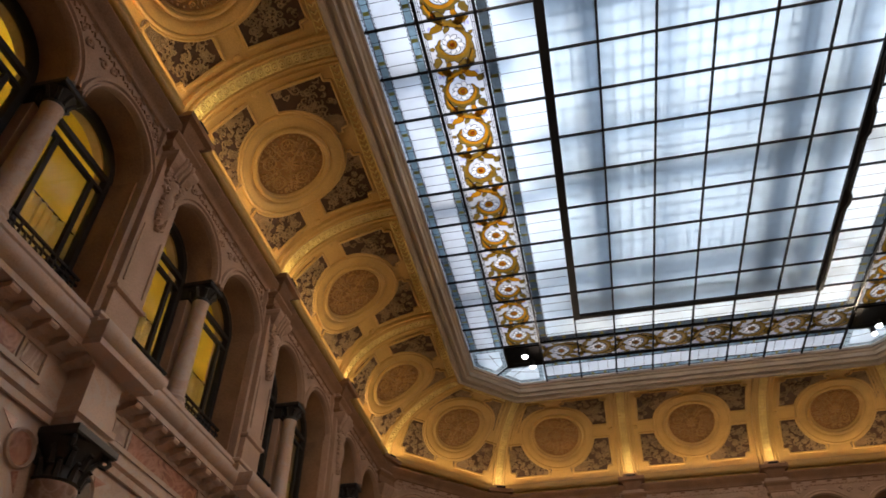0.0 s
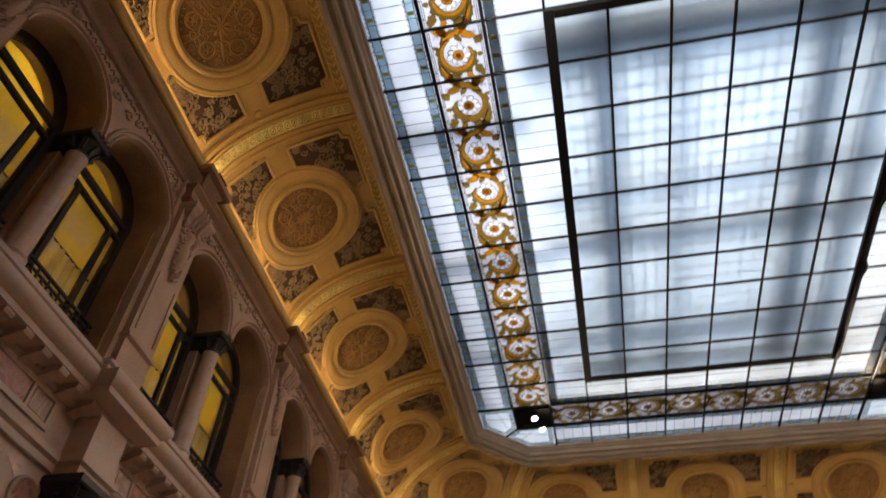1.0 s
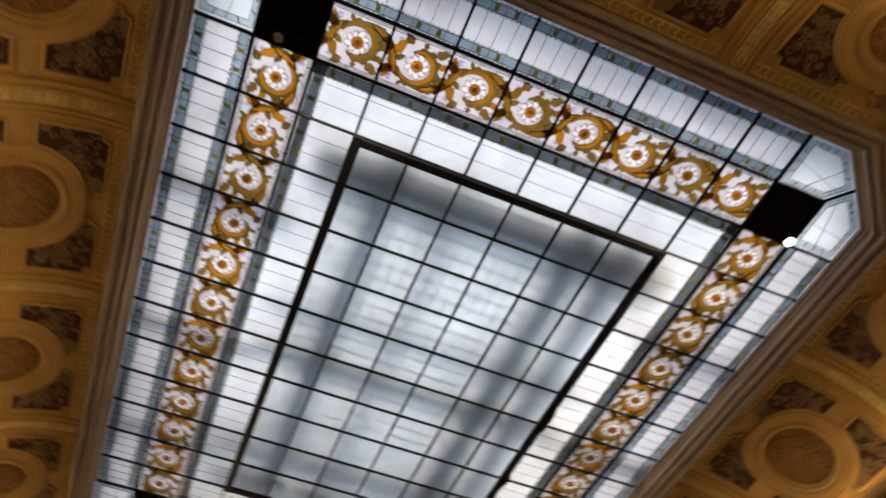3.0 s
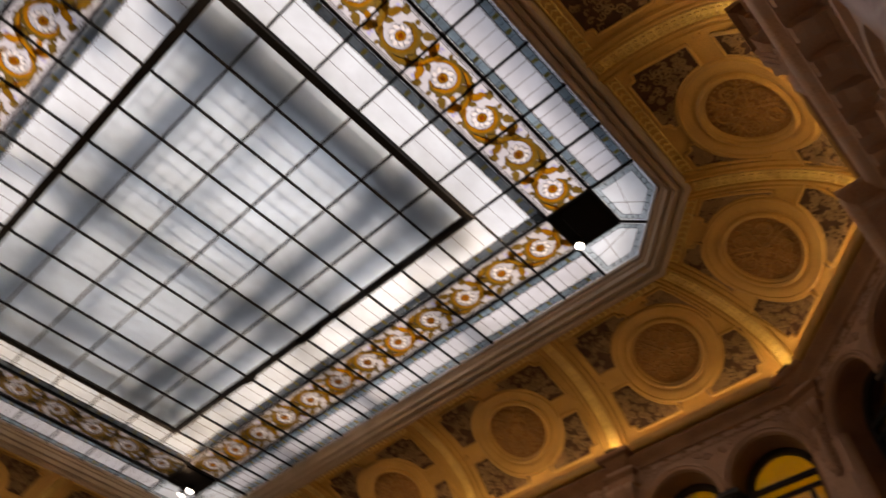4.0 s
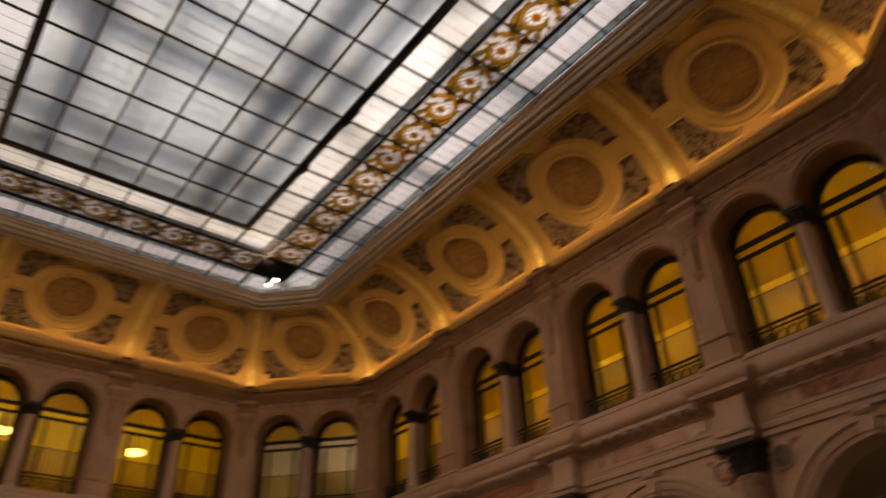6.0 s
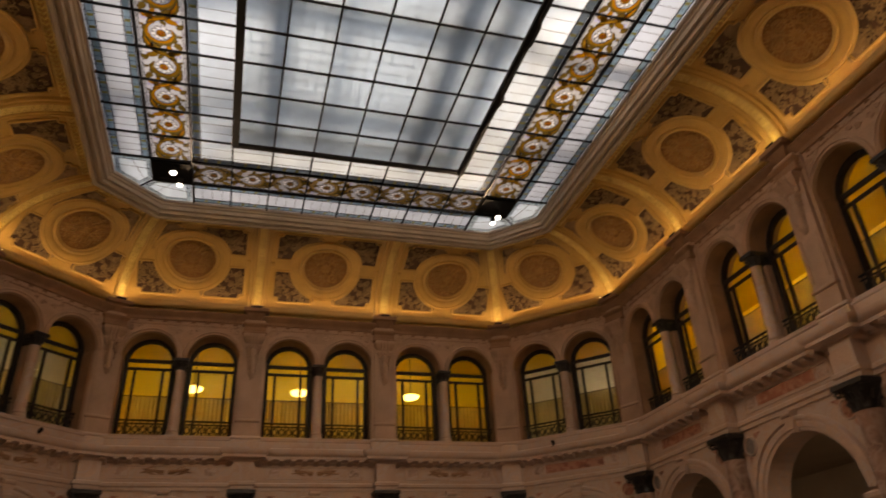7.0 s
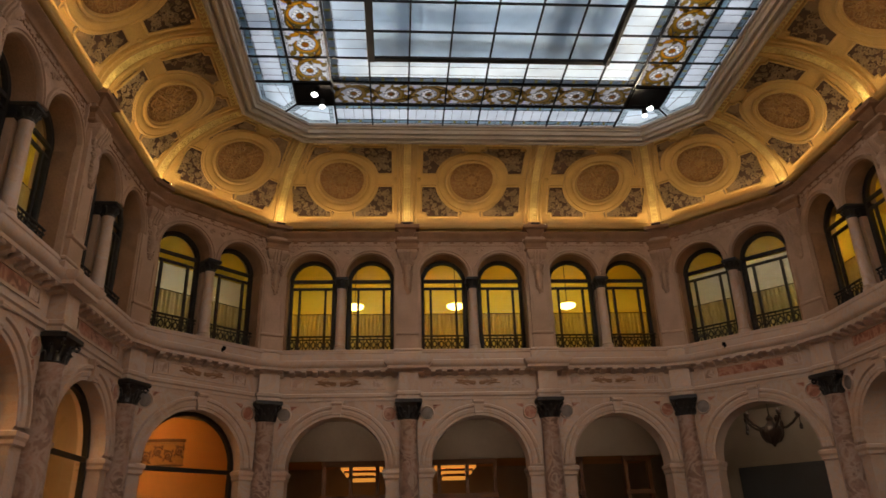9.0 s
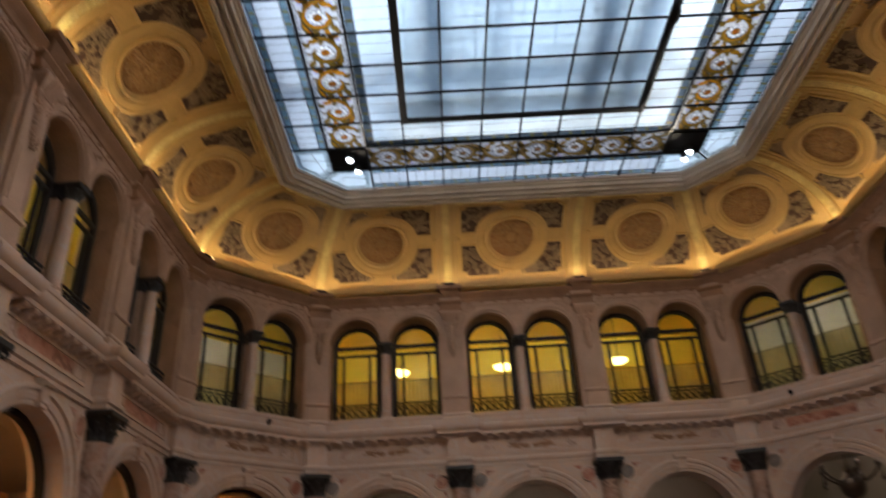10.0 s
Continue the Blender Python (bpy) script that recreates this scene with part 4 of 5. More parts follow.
panel_src = {}
for side, w, at, ml, mr in BAYS:
    key = (round(w, 2), ml, mr)
    if key not in panel_src:
        panel_src[key] = cove_panel(w, ml, mr)
        panel_src[key].matrix_basis = at
    else:
        copy_thing(panel_src[key], at)
for bent in (False, True):
    src = None
    for at, b in PIERS:
        if b == bent:
            if src is None:
                src = cove_rib(bent)
                src.matrix_basis = at
            else:
                copy_thing(src, at)
single("cove_foot_moulding", ring([(0.02, 10.22), (0.05, 10.225), (0.05, 10.36)] + [(0.14 + 0.09 * math.cos(radians(a)), 10.42 + 0.085 * math.sin(radians(a))) for a in range(-170, 171, 20)] + [(0.06, 10.46), (0.075, 10.52), (0.075, 10.56), (0.03, 10.60)]), GOLD, "rounded gilt moulding at the foot of the cove", "moulding", kind="structure", smooth=True)
single("skylight_curb", ring([(2.28, 12.07), (2.29, 11.95), (2.34, 11.92), (2.39, 11.95), (2.40, 12.03), (2.45, 12.05), (2.47, 11.99), (2.53, 11.99), (2.55, 12.07), (2.59, 12.10), (2.60, 12.06), (2.64, 12.07), (2.66, 12.16), (2.70, 12.18), (2.71, 12.22), (2.76, 12.23), (2.77, 12.36), (2.77, 12.76)]), FRAME_STONE, "grey brown moulded curb round the glass ceiling", "curb", kind="structure", smooth=True)

# small uplights on the pilaster caps, hidden from below
uplight = None
for at, bent in PIERS:
    k = 1 / math.cos(math.pi / 8) if bent else 1.0
    m = at @ pose(0, -0.325, 10.436, 12)
    if uplight is None:
        uplight = thing("cove_uplight", "small warm uplight on a pilaster cap", "uplight", "cove uplights")
        g = Geo()
        g.box(-0.11, 0.11, -0.035, 0.035, -0.018, -0.002, 0.004)
        g.box(-0.13, 0.13, -0.046, -0.036, -0.03, 0.034, 0.003)
        part("housing", g, STEEL, uplight)
        g = Geo()
        g.add([(-0.10, -0.028, 0.0), (0.10, -0.028, 0.0), (0.10, 0.028, 0.0), (-0.10, 0.028, 0.0)], [(0, 1, 2, 3)])
        part("lens", g, COVE_LIGHT, uplight)
        uplight.matrix_basis = m
    else:
        copy_thing(uplight, m)

# warm strips on top of the rounded moulding at the foot of the cove
strip_src = {}
for side, w, at, ml, mr in BAYS:
    key = round(w, 2)
    if key in strip_src:
        copy_thing(strip_src[key], at)
        continue
    t = strip_src[key] = thing("cove_strip", "warm strip lamp hidden on the moulding below the cove", "strip lamp", "cove strip lamps")
    x = w / 2 - 0.36
    g = Geo()
    g.box(-x, x, -0.180, -0.172, 10.47, 10.525)
    part("shield", g, BOX_BLACK, t)
    g = Geo()
    g.box(-x, x, -0.232, -0.222, 10.435, 10.502, 0.003)
    g.box(-x, x, -0.222, -0.180, 10.455, 10.480)
    part("gutter", g, GOLD, t)
    g = Geo()
    g.add([(-x, -0.219, 10.484), (x, -0.219, 10.484), (x, -0.185, 10.497), (-x, -0.185, 10.497)], [(0, 1, 2, 3)])
    part("diffuser", g, COVE_STRIP, t)
    t.matrix_basis = at

# ---- glass ceiling ----
M = 0.953
ZG = 12.30
GX, GY = HX - 2.77, HY - 2.77
skylight = thing("skylight", "octagonal leaded glass ceiling with stained scroll border", "skylight", kind="structure")


def pane_mesh(x, y, mat, name="pane"):
    g = Geo()
    g.slab([(-x / 2, -y / 2), (x / 2, -y / 2), (x / 2, y / 2), (-x / 2, y / 2)], 0, 0.006)
    # only the lower face lights the hall
    g.f = [g.f[0]]
    return g.mesh(name, mat)


clear_pane = pane_mesh(M, M, PANE)
inner_pane = pane_mesh(M, M, PANE_INNER)
thirds = Geo()
for q in (-1 / 6, 1 / 6):
    thirds.box(-M / 2, M / 2, q * M - 0.003, q * M + 0.003, -0.010, -0.003)
thirds_me = thirds.mesh("lead_line", STEEL)
back_panes = [pane_mesh(M, M, m) for m in (PANE_BACK, BACK_SHADED, BACK_WARM)]
for i in range(-4, 4):
    for j in range(-6, 6):
        p = part("pane", inner_pane if -3 <= i < 3 and -5 <= j < 5 else clear_pane, None, skylight, at=pose((i + 0.5) * M, (j + 0.5) * M, ZG))
        if not (-3 <= i < 3 and -5 <= j < 5):
            part("lead_line", thirds_me, None, p)


# stained scroll cell: local -x to +x runs along the border
def leaf(cx, cy, a, l, w):
    c, s = math.cos(a), math.sin(a)
    pts = [(0, 0), (0.25 * l, w), (0.45 * l, 0.75 * w), (0.6 * l, w * 0.95), (l, 0.1 * w), (0.6 * l, -0.6 * w), (0.3 * l, -0.8 * w)]
    return [(cx + x * c - y * s, cy + x * s + y * c) for x, y in pts]


def scroll_cell(mat_scroll, mat_leaf):
    """A vine that runs on from cell to cell; a branch of it curls round a white flower with an amber eye."""
    out = {}
    g, dark, lead = Geo(), Geo(), Geo()
    fx = 0.04

    def band(pts, width, z, teeth=0.0, count=5):
        """A tapered vine: a bright inner half, a dark outer half and a toothed outer edge."""
        m = len(pts)
        rows = ([], [], [])
        for k, (x, y) in enumerate(pts):
            x0, y0 = pts[max(0, k - 1)]
            x1, y1 = pts[min(m - 1, k + 1)]
            q = math.hypot(x1 - x0, y1 - y0)
            nx, ny = (y1 - y0) / q, -(x1 - x0) / q
            f = k / (m - 1)
            w = width * min(1.0, 0.35 + 2.2 * f, (1 - f) * 4 + 0.15)
            saw = teeth * ((f * count) % 1.0) ** 1.5 * min(1, (1 - f) * 5)
            for row, o in zip(rows, (-w, 0.25 * w, w + saw)):
                row.append((x + nx * o, y + ny * o, z))
        g.strip(rows[0], rows[1])
        dark.strip(rows[1], rows[2])
        for row in (rows[0], rows[2]):
            lead.tube([(x, y, z - 0.003) for x, y, _ in row], 0.005, 4)

    # the branch round the flower, open towards the cell before
    turn = []
    for k in range(45):
        a = radians(200 + 285 * k / 44)
        r = 0.300 - 0.085 * (k / 44) ** 1.6
        turn.append((fx + r * math.cos(a), r * math.sin(a) * 0.98))
    band(turn, 0.056, -0.008, 0.060, 9)
    # the stem from the cell before, and the stem on to the next
    stem = [(-M / 2, 0.20), (-0.42, 0.13), (-0.36, 0.03), (-0.33, -0.08), (-0.28, -0.17), (-0.20, -0.24)]
    band([(Vector((*stem[min(5, int(q))], 0)).lerp(Vector((*stem[min(5, int(q) + 1)], 0)), q % 1))[:2] for q in np.linspace(0, 5, 16)], 0.058, -0.010, 0.055, 5)
    away = [(0.16, -0.32), (0.26, -0.31), (0.36, -0.27), (0.43, -0.23), (M / 2, -0.20)]
    band([(Vector((*away[min(4, int(q))], 0)).lerp(Vector((*away[min(4, int(q) + 1)], 0)), q % 1))[:2] for q in np.linspace(0, 4, 13)], 0.050, -0.0105, 0.055, 4)
    # acanthus leaves on the outside of the curl and in the corners
    for k, (x, y, q, l, w) in enumerate(((-0.36, 0.06, 62, 0.33, 0.085), (-0.40, 0.08, 118, 0.26, 0.075), (-0.32, 0.0, 30, 0.17, 0.06), (-0.36, -0.08, 255, 0.30, 0.085), (-0.30, -0.14, 210, 0.26, 0.075),
                                         (0.24, 0.25, 25, 0.26, 0.085), (0.35, 0.10, 20, 0.17, 0.06), (-0.12, 0.30, 135, 0.20, 0.075), (0.08, 0.30, 95, 0.10, 0.05), (0.34, -0.20, -5, 0.15, 0.045), (0.36, -0.22, 55, 0.27, 0.075), (-0.12, -0.30, 240, 0.10, 0.04))):
        p = leaf(x, y, radians(q), l, w)
        (g if k % 3 == 0 else dark).add([(x2, y2, -0.0112 - 0.0003 * k) for x2, y2 in p], [tuple(range(7))])
        lead.tube([(x2, y2, -0.0155) for x2, y2 in p], 0.0035, 4, True)
    out["scroll"] = g.mesh("scroll", mat_scroll)
    out["leaves"] = dark.mesh("leaves", mat_leaf)
    g = Geo()
    rnd = random.Random(7)
    for k in range(9):
        a = k * 2 * math.pi / 9
        s = 0.86 + 0.26 * rnd.random()
        pts = [(0.10, -0.025), (0.12, -0.05), (0.16, -0.05), (0.20, -0.01), (0.205, 0.05), (0.16, 0.045), (0.115, 0.025)]
        g.add([(fx + s * (x * math.cos(a) - y * math.sin(a)), s * (x * math.sin(a) + y * math.cos(a)), -0.014) for x, y in pts], [tuple(range(7))])
        lead.tube([(fx + s * (x * math.cos(a) - y * math.sin(a)), s * (x * math.sin(a) + y * math.cos(a)), -0.014) for x, y in pts[1:6]], 0.006, 4)
    out["petals"] = g.mesh("petals", WHITE_GLASS)
    g = Geo()
    g.lathe([(0.088, -0.016), (0.001, -0.016)], fx, 0, 16)
    out["flower_eye"] = g.mesh("flower_eye", TAUPE_SHADED if mat_scroll is TAUPE_SHADED else AMBER)
    g = Geo()
    g.lathe([(0.04, -0.019), (0.001, -0.019)], fx, 0, 10)
    out["flower_heart"] = g.mesh("flower_heart", RUST)
    g = Geo()
    for y in (-0.26, -0.32, 0.30):
        p = leaf(-0.36, y, 0.4 if y > 0 else -0.3, 0.09, 0.03)
        g.add([(x, y2, -0.0165) for x, y2 in p], [tuple(range(7))])
    out["violet_bud"] = g.mesh("violet_bud", VIOLET_GLASS)
    lead.tube([(fx + 0.089 * math.cos(q * math.pi / 7), 0.089 * math.sin(q * math.pi / 7), -0.016) for q in range(14)], 0.006, 4, True)
    lead.tube([(fx + 0.042 * math.cos(q * math.pi / 4), 0.042 * math.sin(q * math.pi / 4), -0.020) for q in range(8)], 0.004, 4, True)
    for y in (-0.455, -0.425, -0.395, 0.395, 0.425, 0.455):
        lead.box(-M / 2, M / 2, y - 0.0045, y + 0.0045, -0.014, -0.004)
    for k in range(3):
        x = -0.3 + k * 0.3
        for y in (-0.455, 0.395):
            lead.box(x - 0.004, x + 0.004, y, y + 0.06, -0.013, -0.005)
    out["leading"] = lead.mesh("leading", STEEL)
    return out


cells = [scroll_cell(AMBER, OLIVE), scroll_cell(AMBER_DIM, OLIVE), scroll_cell(TAUPE_SHADED, OLIVE)]
spots = []
for j in range(-6, 6):
    for s in (-1, 1):
        spots.append((pose(s * 4.5 * M, (j + 0.5) * M, ZG, 0, 0, 90), j, s))
for i in range(-4, 4):
    for s in (-1, 1):
        spots.append((pose((i + 0.5) * M, s * 6.5 * M, ZG, 0, 0, 0), i, s))
for at, k, s in spots:
    # shade over the far end is put into its backing and scroll colours
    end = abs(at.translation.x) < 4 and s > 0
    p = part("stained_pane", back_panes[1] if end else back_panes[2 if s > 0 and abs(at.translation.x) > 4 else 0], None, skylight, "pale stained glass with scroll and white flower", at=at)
    # every third cell: shade of the roof structure put into the glass colour
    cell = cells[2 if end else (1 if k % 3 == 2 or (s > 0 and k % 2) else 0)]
    for nm in cell:
        part(nm, cell[nm], None, p, at=Matrix.Diagonal((1, -1 if k % 2 else 1, 1, 1)))

# outer border panes with blue edge strips
wx, wy = GX - 5 * M, GY - 7 * M
side_pane, end_pane = pane_mesh(wx, M, PANE_LILAC), pane_mesh(M, wy, PANE_LILAC)


def edge_strip(length, half, mat):
    """A coloured border strip with a lead line on each side and small yellow squares."""
    g, h, k = Geo(), Geo(), Geo()
    g.box(-length / 2, length / 2, -half, half, -0.006, -0.004)
    for y in (-half, half):
        h.box(-length / 2, length / 2, y - 0.006, y + 0.006, -0.013, -0.003)
    for q in range(12):
        x = -length / 2 + (q + 0.5) * length / 12
        for y in (-half - 0.022, half + 0.022):
            h.box(x - 0.022, x + 0.022, y - 0.007, y + 0.007, -0.010, -0.003)
    for q in (-1 / 6, 1 / 6):
        k.box(q * length - 0.035, q * length + 0.035, -half * 0.8, half * 0.8, -0.010, -0.008)
    return g.mesh("border_strip", mat), h.mesh("lead_line", STEEL), k.mesh("yellow_square", GOLD_GLASS)


strip_me, lead_me, square_me = edge_strip(M, 0.065, BLUE_GLASS)
dark_me, dlead_me, dsquare_me = edge_strip(M, 0.075, SLATE_GLASS)
cross = Geo()
for q in (-0.25, 0.0, 0.25):
    cross.box(-0.45, 0.45, q - 0.004, q + 0.004, -0.010, -0.003)
cross_me = cross.mesh("lead_line", STEEL)
for s in (-1, 1):
    for j in range(-6, 6):
        p = part("border_pane", side_pane, None, skylight, at=pose(s * (5 * M + wx / 2), (j + 0.5) * M, ZG))
        for o in (-wx / 2 + 0.12, wx / 2 - 0.12):
            part("border_strip", strip_me, None, p, at=pose(o, 0, 0, 0, 0, 90))
            part("lead_line", lead_me, None, p, at=pose(o, 0, 0, 0, 0, 90))
            part("yellow_square", square_me, None, p, at=pose(o, 0, 0, 0, 0, 90))
        part("lead_line", cross_me, None, p)
    for i in range(-4, 4):
        p = part("border_pane", end_pane, None, skylight, at=pose((i + 0.5) * M, s * (7 * M + wy / 2), ZG))
        for o in (-wy / 2 + 0.12, wy / 2 - 0.12):
            part("border_strip", strip_me, None, p, at=pose(0, o, 0))
            part("lead_line", lead_me, None, p, at=pose(0, o, 0))
            part("yellow_square", square_me, None, p, at=pose(0, o, 0))
        part("lead_line", cross_me, None, p, at=pose(0, 0, 0, 0, 0, 90))
    # slate strip on the clear band inside the scrolls
    for m in [pose(s * (4 * M - 0.125), (j + 0.5) * M, ZG - 0.002, 0, 0, 90) for j in range(-6, 6)] + [pose((i + 0.5) * M, s * (6 * M - 0.125), ZG - 0.004) for i in range(-4, 4)]:
        p = part("border_strip", dark_me, None, skylight, at=m)
        part("lead_line", dlead_me, None, p)
        part("yellow_square", dsquare_me, None, p)
GC = octagon(2.77)
ca, cb = GC[0][0], GC[1][1]
mx, my = (ca + GX) / 2, (GY + cb) / 2
for sx in (-1, 1):
    for sy in (-1, 1):
        for pts in ([(5 * M, 6 * M), (GX, 6 * M), (GX, cb), (mx, my), (5 * M, 7 * M)], [(5 * M, 7 * M), (mx, my), (ca, GY), (4 * M, GY), (4 * M, 7 * M)]):
            g = Geo()
            g.add([(sx * x, sy * y, ZG) for x, y in pts], [tuple(range(5))])
            part("corner_pane", g, PANE, skylight)
            cxy = (sum(x for x, y in pts) / 5, sum(y for x, y in pts) / 5)
            sm = [(sx * (cxy[0] + (x - cxy[0]) * 0.72), sy * (cxy[1] + (y - cxy[1]) * 0.72), ZG - 0.006) for x, y in pts]
            sl = [(sx * (cxy[0] + (x - cxy[0]) * 0.88), sy * (cxy[1] + (y - cxy[1]) * 0.88), ZG - 0.006) for x, y in pts]
            g = Geo()
            g.add(sm + sl, [(i, (i + 1) % 5, 5 + (i + 1) % 5, 5 + i) for i in range(5)])
            part("blue_glass_strip", g, BLUE_GLASS, skylight)
            g = Geo()
            for row in (sm, sl):
                g.tube([(x, y, z - 0.006) for x, y, z in row], 0.007, 4, True)
            for i in range(5):
                for f in (0.25, 0.5, 0.75):
                    a, b = Vector(sm[i]).lerp(Vector(sm[(i + 1) % 5]), f), Vector(sl[i]).lerp(Vector(sl[(i + 1) % 5]), f)
                    g.tube([a, b], 0.010, 4)
            g.tube([Vector(sm[0]).lerp(Vector(sm[4]), 0.5), Vector(sm[1]).lerp(Vector(sm[2]), 0.5)], 0.005, 4)
            g.tube([Vector(sm[0]).lerp(Vector(sm[1]), 0.5), Vector(sm[4]).lerp(Vector(sm[3]), 0.5)], 0.005, 4)
            part("lead_line", g, STEEL, skylight)
        g = Geo()
        g.tube([(sx * 5 * M, sy * 7 * M, ZG - 0.02), (sx * mx, sy * my, ZG - 0.02)], 0.03, 6)
        part("glazing_bar", g, STEEL, skylight)


def bar(x0, x1, y0, y1, w, deep, name="glazing_bar"):
    g = Geo()
    if abs(x1 - x0) < 1e-6:
        g.box(x0 - w / 2, x0 + w / 2, y0, y1, ZG - deep, ZG + 0.03, 0.004)
    else:
        g.box(x0, x1, y0 - w / 2, y0 + w / 2, ZG - deep, ZG + 0.03, 0.004)
    part(name, g, STEEL, skylight)


for i in range(-5, 6):
    e = GY if abs(i) < 5 else 7 * M
    bar(i * M, i * M, -e, e, 0.036 if abs(i) < 4 else 0.05, 0.055)
for j in range(-7, 8):
    e = GX if abs(j) < 7 else 5 * M
    bar(-e, e, j * M, j * M, 0.034 if abs(j) < 6 else 0.05, 0.05)
fr = thing("skylight_frame", "heavy black steel frame under the middle of the glass ceiling", "frame", kind="structure")
FX, FY = 2.80, 4.70
for s in (-1, 1):
    g = Geo()
    g.box(s * FX - 0.085, s * FX + 0.085, -FY - 0.085, FY + 0.085, ZG - 0.13, ZG - 0.045, 0.01)
    part("beam", g, STEEL, fr)
    g = Geo()
    g.box(-FX + 0.085, FX - 0.085, s * FY - 0.07, s * FY + 0.07, ZG - 0.125, ZG - 0.045, 0.01)
    part("beam", g, STEEL, fr)
# loose black cable sagging along one beam
g = Geo()
g.tube([(FX - 0.01 + 0.025 * math.sin(k * 0.9) + (0.10 if k in (18, 19, 20, 27, 28) else 0), -FY + 2 * FY * k / 40, ZG - 0.15 - 0.02 * math.sin(k * 1.7)) for k in range(41)], 0.032, 6)
single("cable", g, STEEL, "black cable sagging loosely along the skylight frame", "cable", smooth=True)


# fine secondary leading over the middle panes
g = Geo()
for i in range(-12, 13):
    x = i * M / 4
    g.box(x - 0.007, x + 0.007, -5 * M, 5 * M, ZG + 0.05, ZG + 0.065)
for j in range(-15, 16):
    y = j * M / 3
    g.box(-3 * M, 3 * M, y - 0.009, y + 0.009, ZG + 0.05, ZG + 0.065)
part("lead_lattice", g, STEEL, skylight)
# warm tubes added unseen above two of the clear bands to tint their glass
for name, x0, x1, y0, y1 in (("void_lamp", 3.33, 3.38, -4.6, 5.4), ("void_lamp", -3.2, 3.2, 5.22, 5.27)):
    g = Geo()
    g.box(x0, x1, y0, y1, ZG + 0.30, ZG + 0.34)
    single(name, g, BAND_FILL, "unseen warm tube added over the glass to tint it", "lamp", "roof void lamps")
# a dark wall added out of view, which hides part of the sky from the glass
g = Geo()
g.box(-16, 16, GY + 0.9, GY + 1.9, 12.96, 22.0)
single("wall_upper_wing", g, SLATE, "dark slate clad higher wall behind the roof", "wall", kind="structure")

# roof trusses over the glass
truss = thing("roof_truss", "dark steel roof trusses over the glass ceiling", "roof truss", kind="structure")
for x, w in ((-2.1, 0.40), (-0.85, 0.14), (1.45, 0.42), (2.3, 0.34)):
    g = Geo()
    g.box(x - w / 2, x + w / 2, -4.9, 4.9, ZG + 0.33, ZG + 0.53)
    part("purlin", g, STEEL, truss)
for y, w in ((-4.2, 0.75), (-1.2, 0.16), (0.05, 0.3), (3.0, 0.25), (4.2, 0.30)):
    g = Geo()
    g.box(-3.4, 3.4, y - w / 2, y + w / 2, ZG + 0.35, ZG + 0.57)
    part("rafter", g, STEEL, truss)
for s in (-1, 1):
    for y in (-2.9, 0.3, 3.4):
        g = Geo()
        g.box(min(s * 3.4, s * GX), max(s * 3.4, s * GX), y - 0.10, y + 0.10, ZG + 0.25, ZG + 0.45)
        part("rafter", g, STEEL, truss)


# unseen slats added high over the far half of the glass to dim it
for k in range(17):
    y = 0.6 + k * 0.5
    g = Geo()
    g.box(-GX - 0.6, GX + 0.6, y - 0.10, y + 0.10, ZG + 2.5, ZG + 2.53)
    part("louvre", g, STEEL, truss)


# black lamp boxes at the corners of the scroll border
def lamp_box(lamps, lit):
    """lamps: places of the lamps under the cover; lit: how many of them glow."""
    words = {2: "two glowing white spotlights", 1: "one glowing spotlight", 0: "one spotlight turned away"}[lit]
    t = thing("spotlight_box", "black square box with %s under the glass" % words, "spotlight", "ceiling spotlights")
    g = Geo()
    g.box(-M / 2 + 0.02, M / 2 - 0.02, -M / 2 + 0.02, M / 2 - 0.02, -0.06, 0.02, 0.01)
    part("cover", g, BOX_BLACK, t)
    g = Geo()
    g.box(-0.30, 0.26, 0.235, 0.25, -0.075, -0.055, 0.003)
    part("bracket", g, STEEL, t)
    for k, (x, y) in enumerate(lamps):
        g = Geo()
        sz = 1.05 - 0.2 * k
        drop = 0.06 + 0.05 * k
        g.lathe([(0.05 * sz, 0.02 + drop), (0.075 * sz, 0.0), (0.075 * sz, -0.14), (0.068 * sz, -0.15)], x, y, 16)
        g.v = [(a, b, c - drop) for a, b, c in g.v]
        lamp = part("lamp", g, STEEL, t, smooth=True)
        g = Geo()
        g.lathe([(0.074 * sz, -0.145 - drop), (0.06 * sz, -0.18 - drop), (0.001, -0.21 - drop)], x, y, 16)
        part("bulb", g, SPOT_LIGHT if k < lit else WHITE_GLASS, lamp, "white glowing lamp face" if k < lit else "dull cream lamp face", smooth=True)
    return t


for sx, sy, lamps, lit in ((-1, 1, ((0.05, -0.26), (0.20, 0.18)), 2), (1, 1, ((0.12, 0.17), (0.05, 0.42)), 2), (-1, -1, ((-0.10, 0.30),), 0), (1, -1, ((0.29, 0.33),), 1)):
    lamp_box(lamps, lit).matrix_basis = pose(sx * 4.5 * M, sy * 6.5 * M, ZG - 0.03)

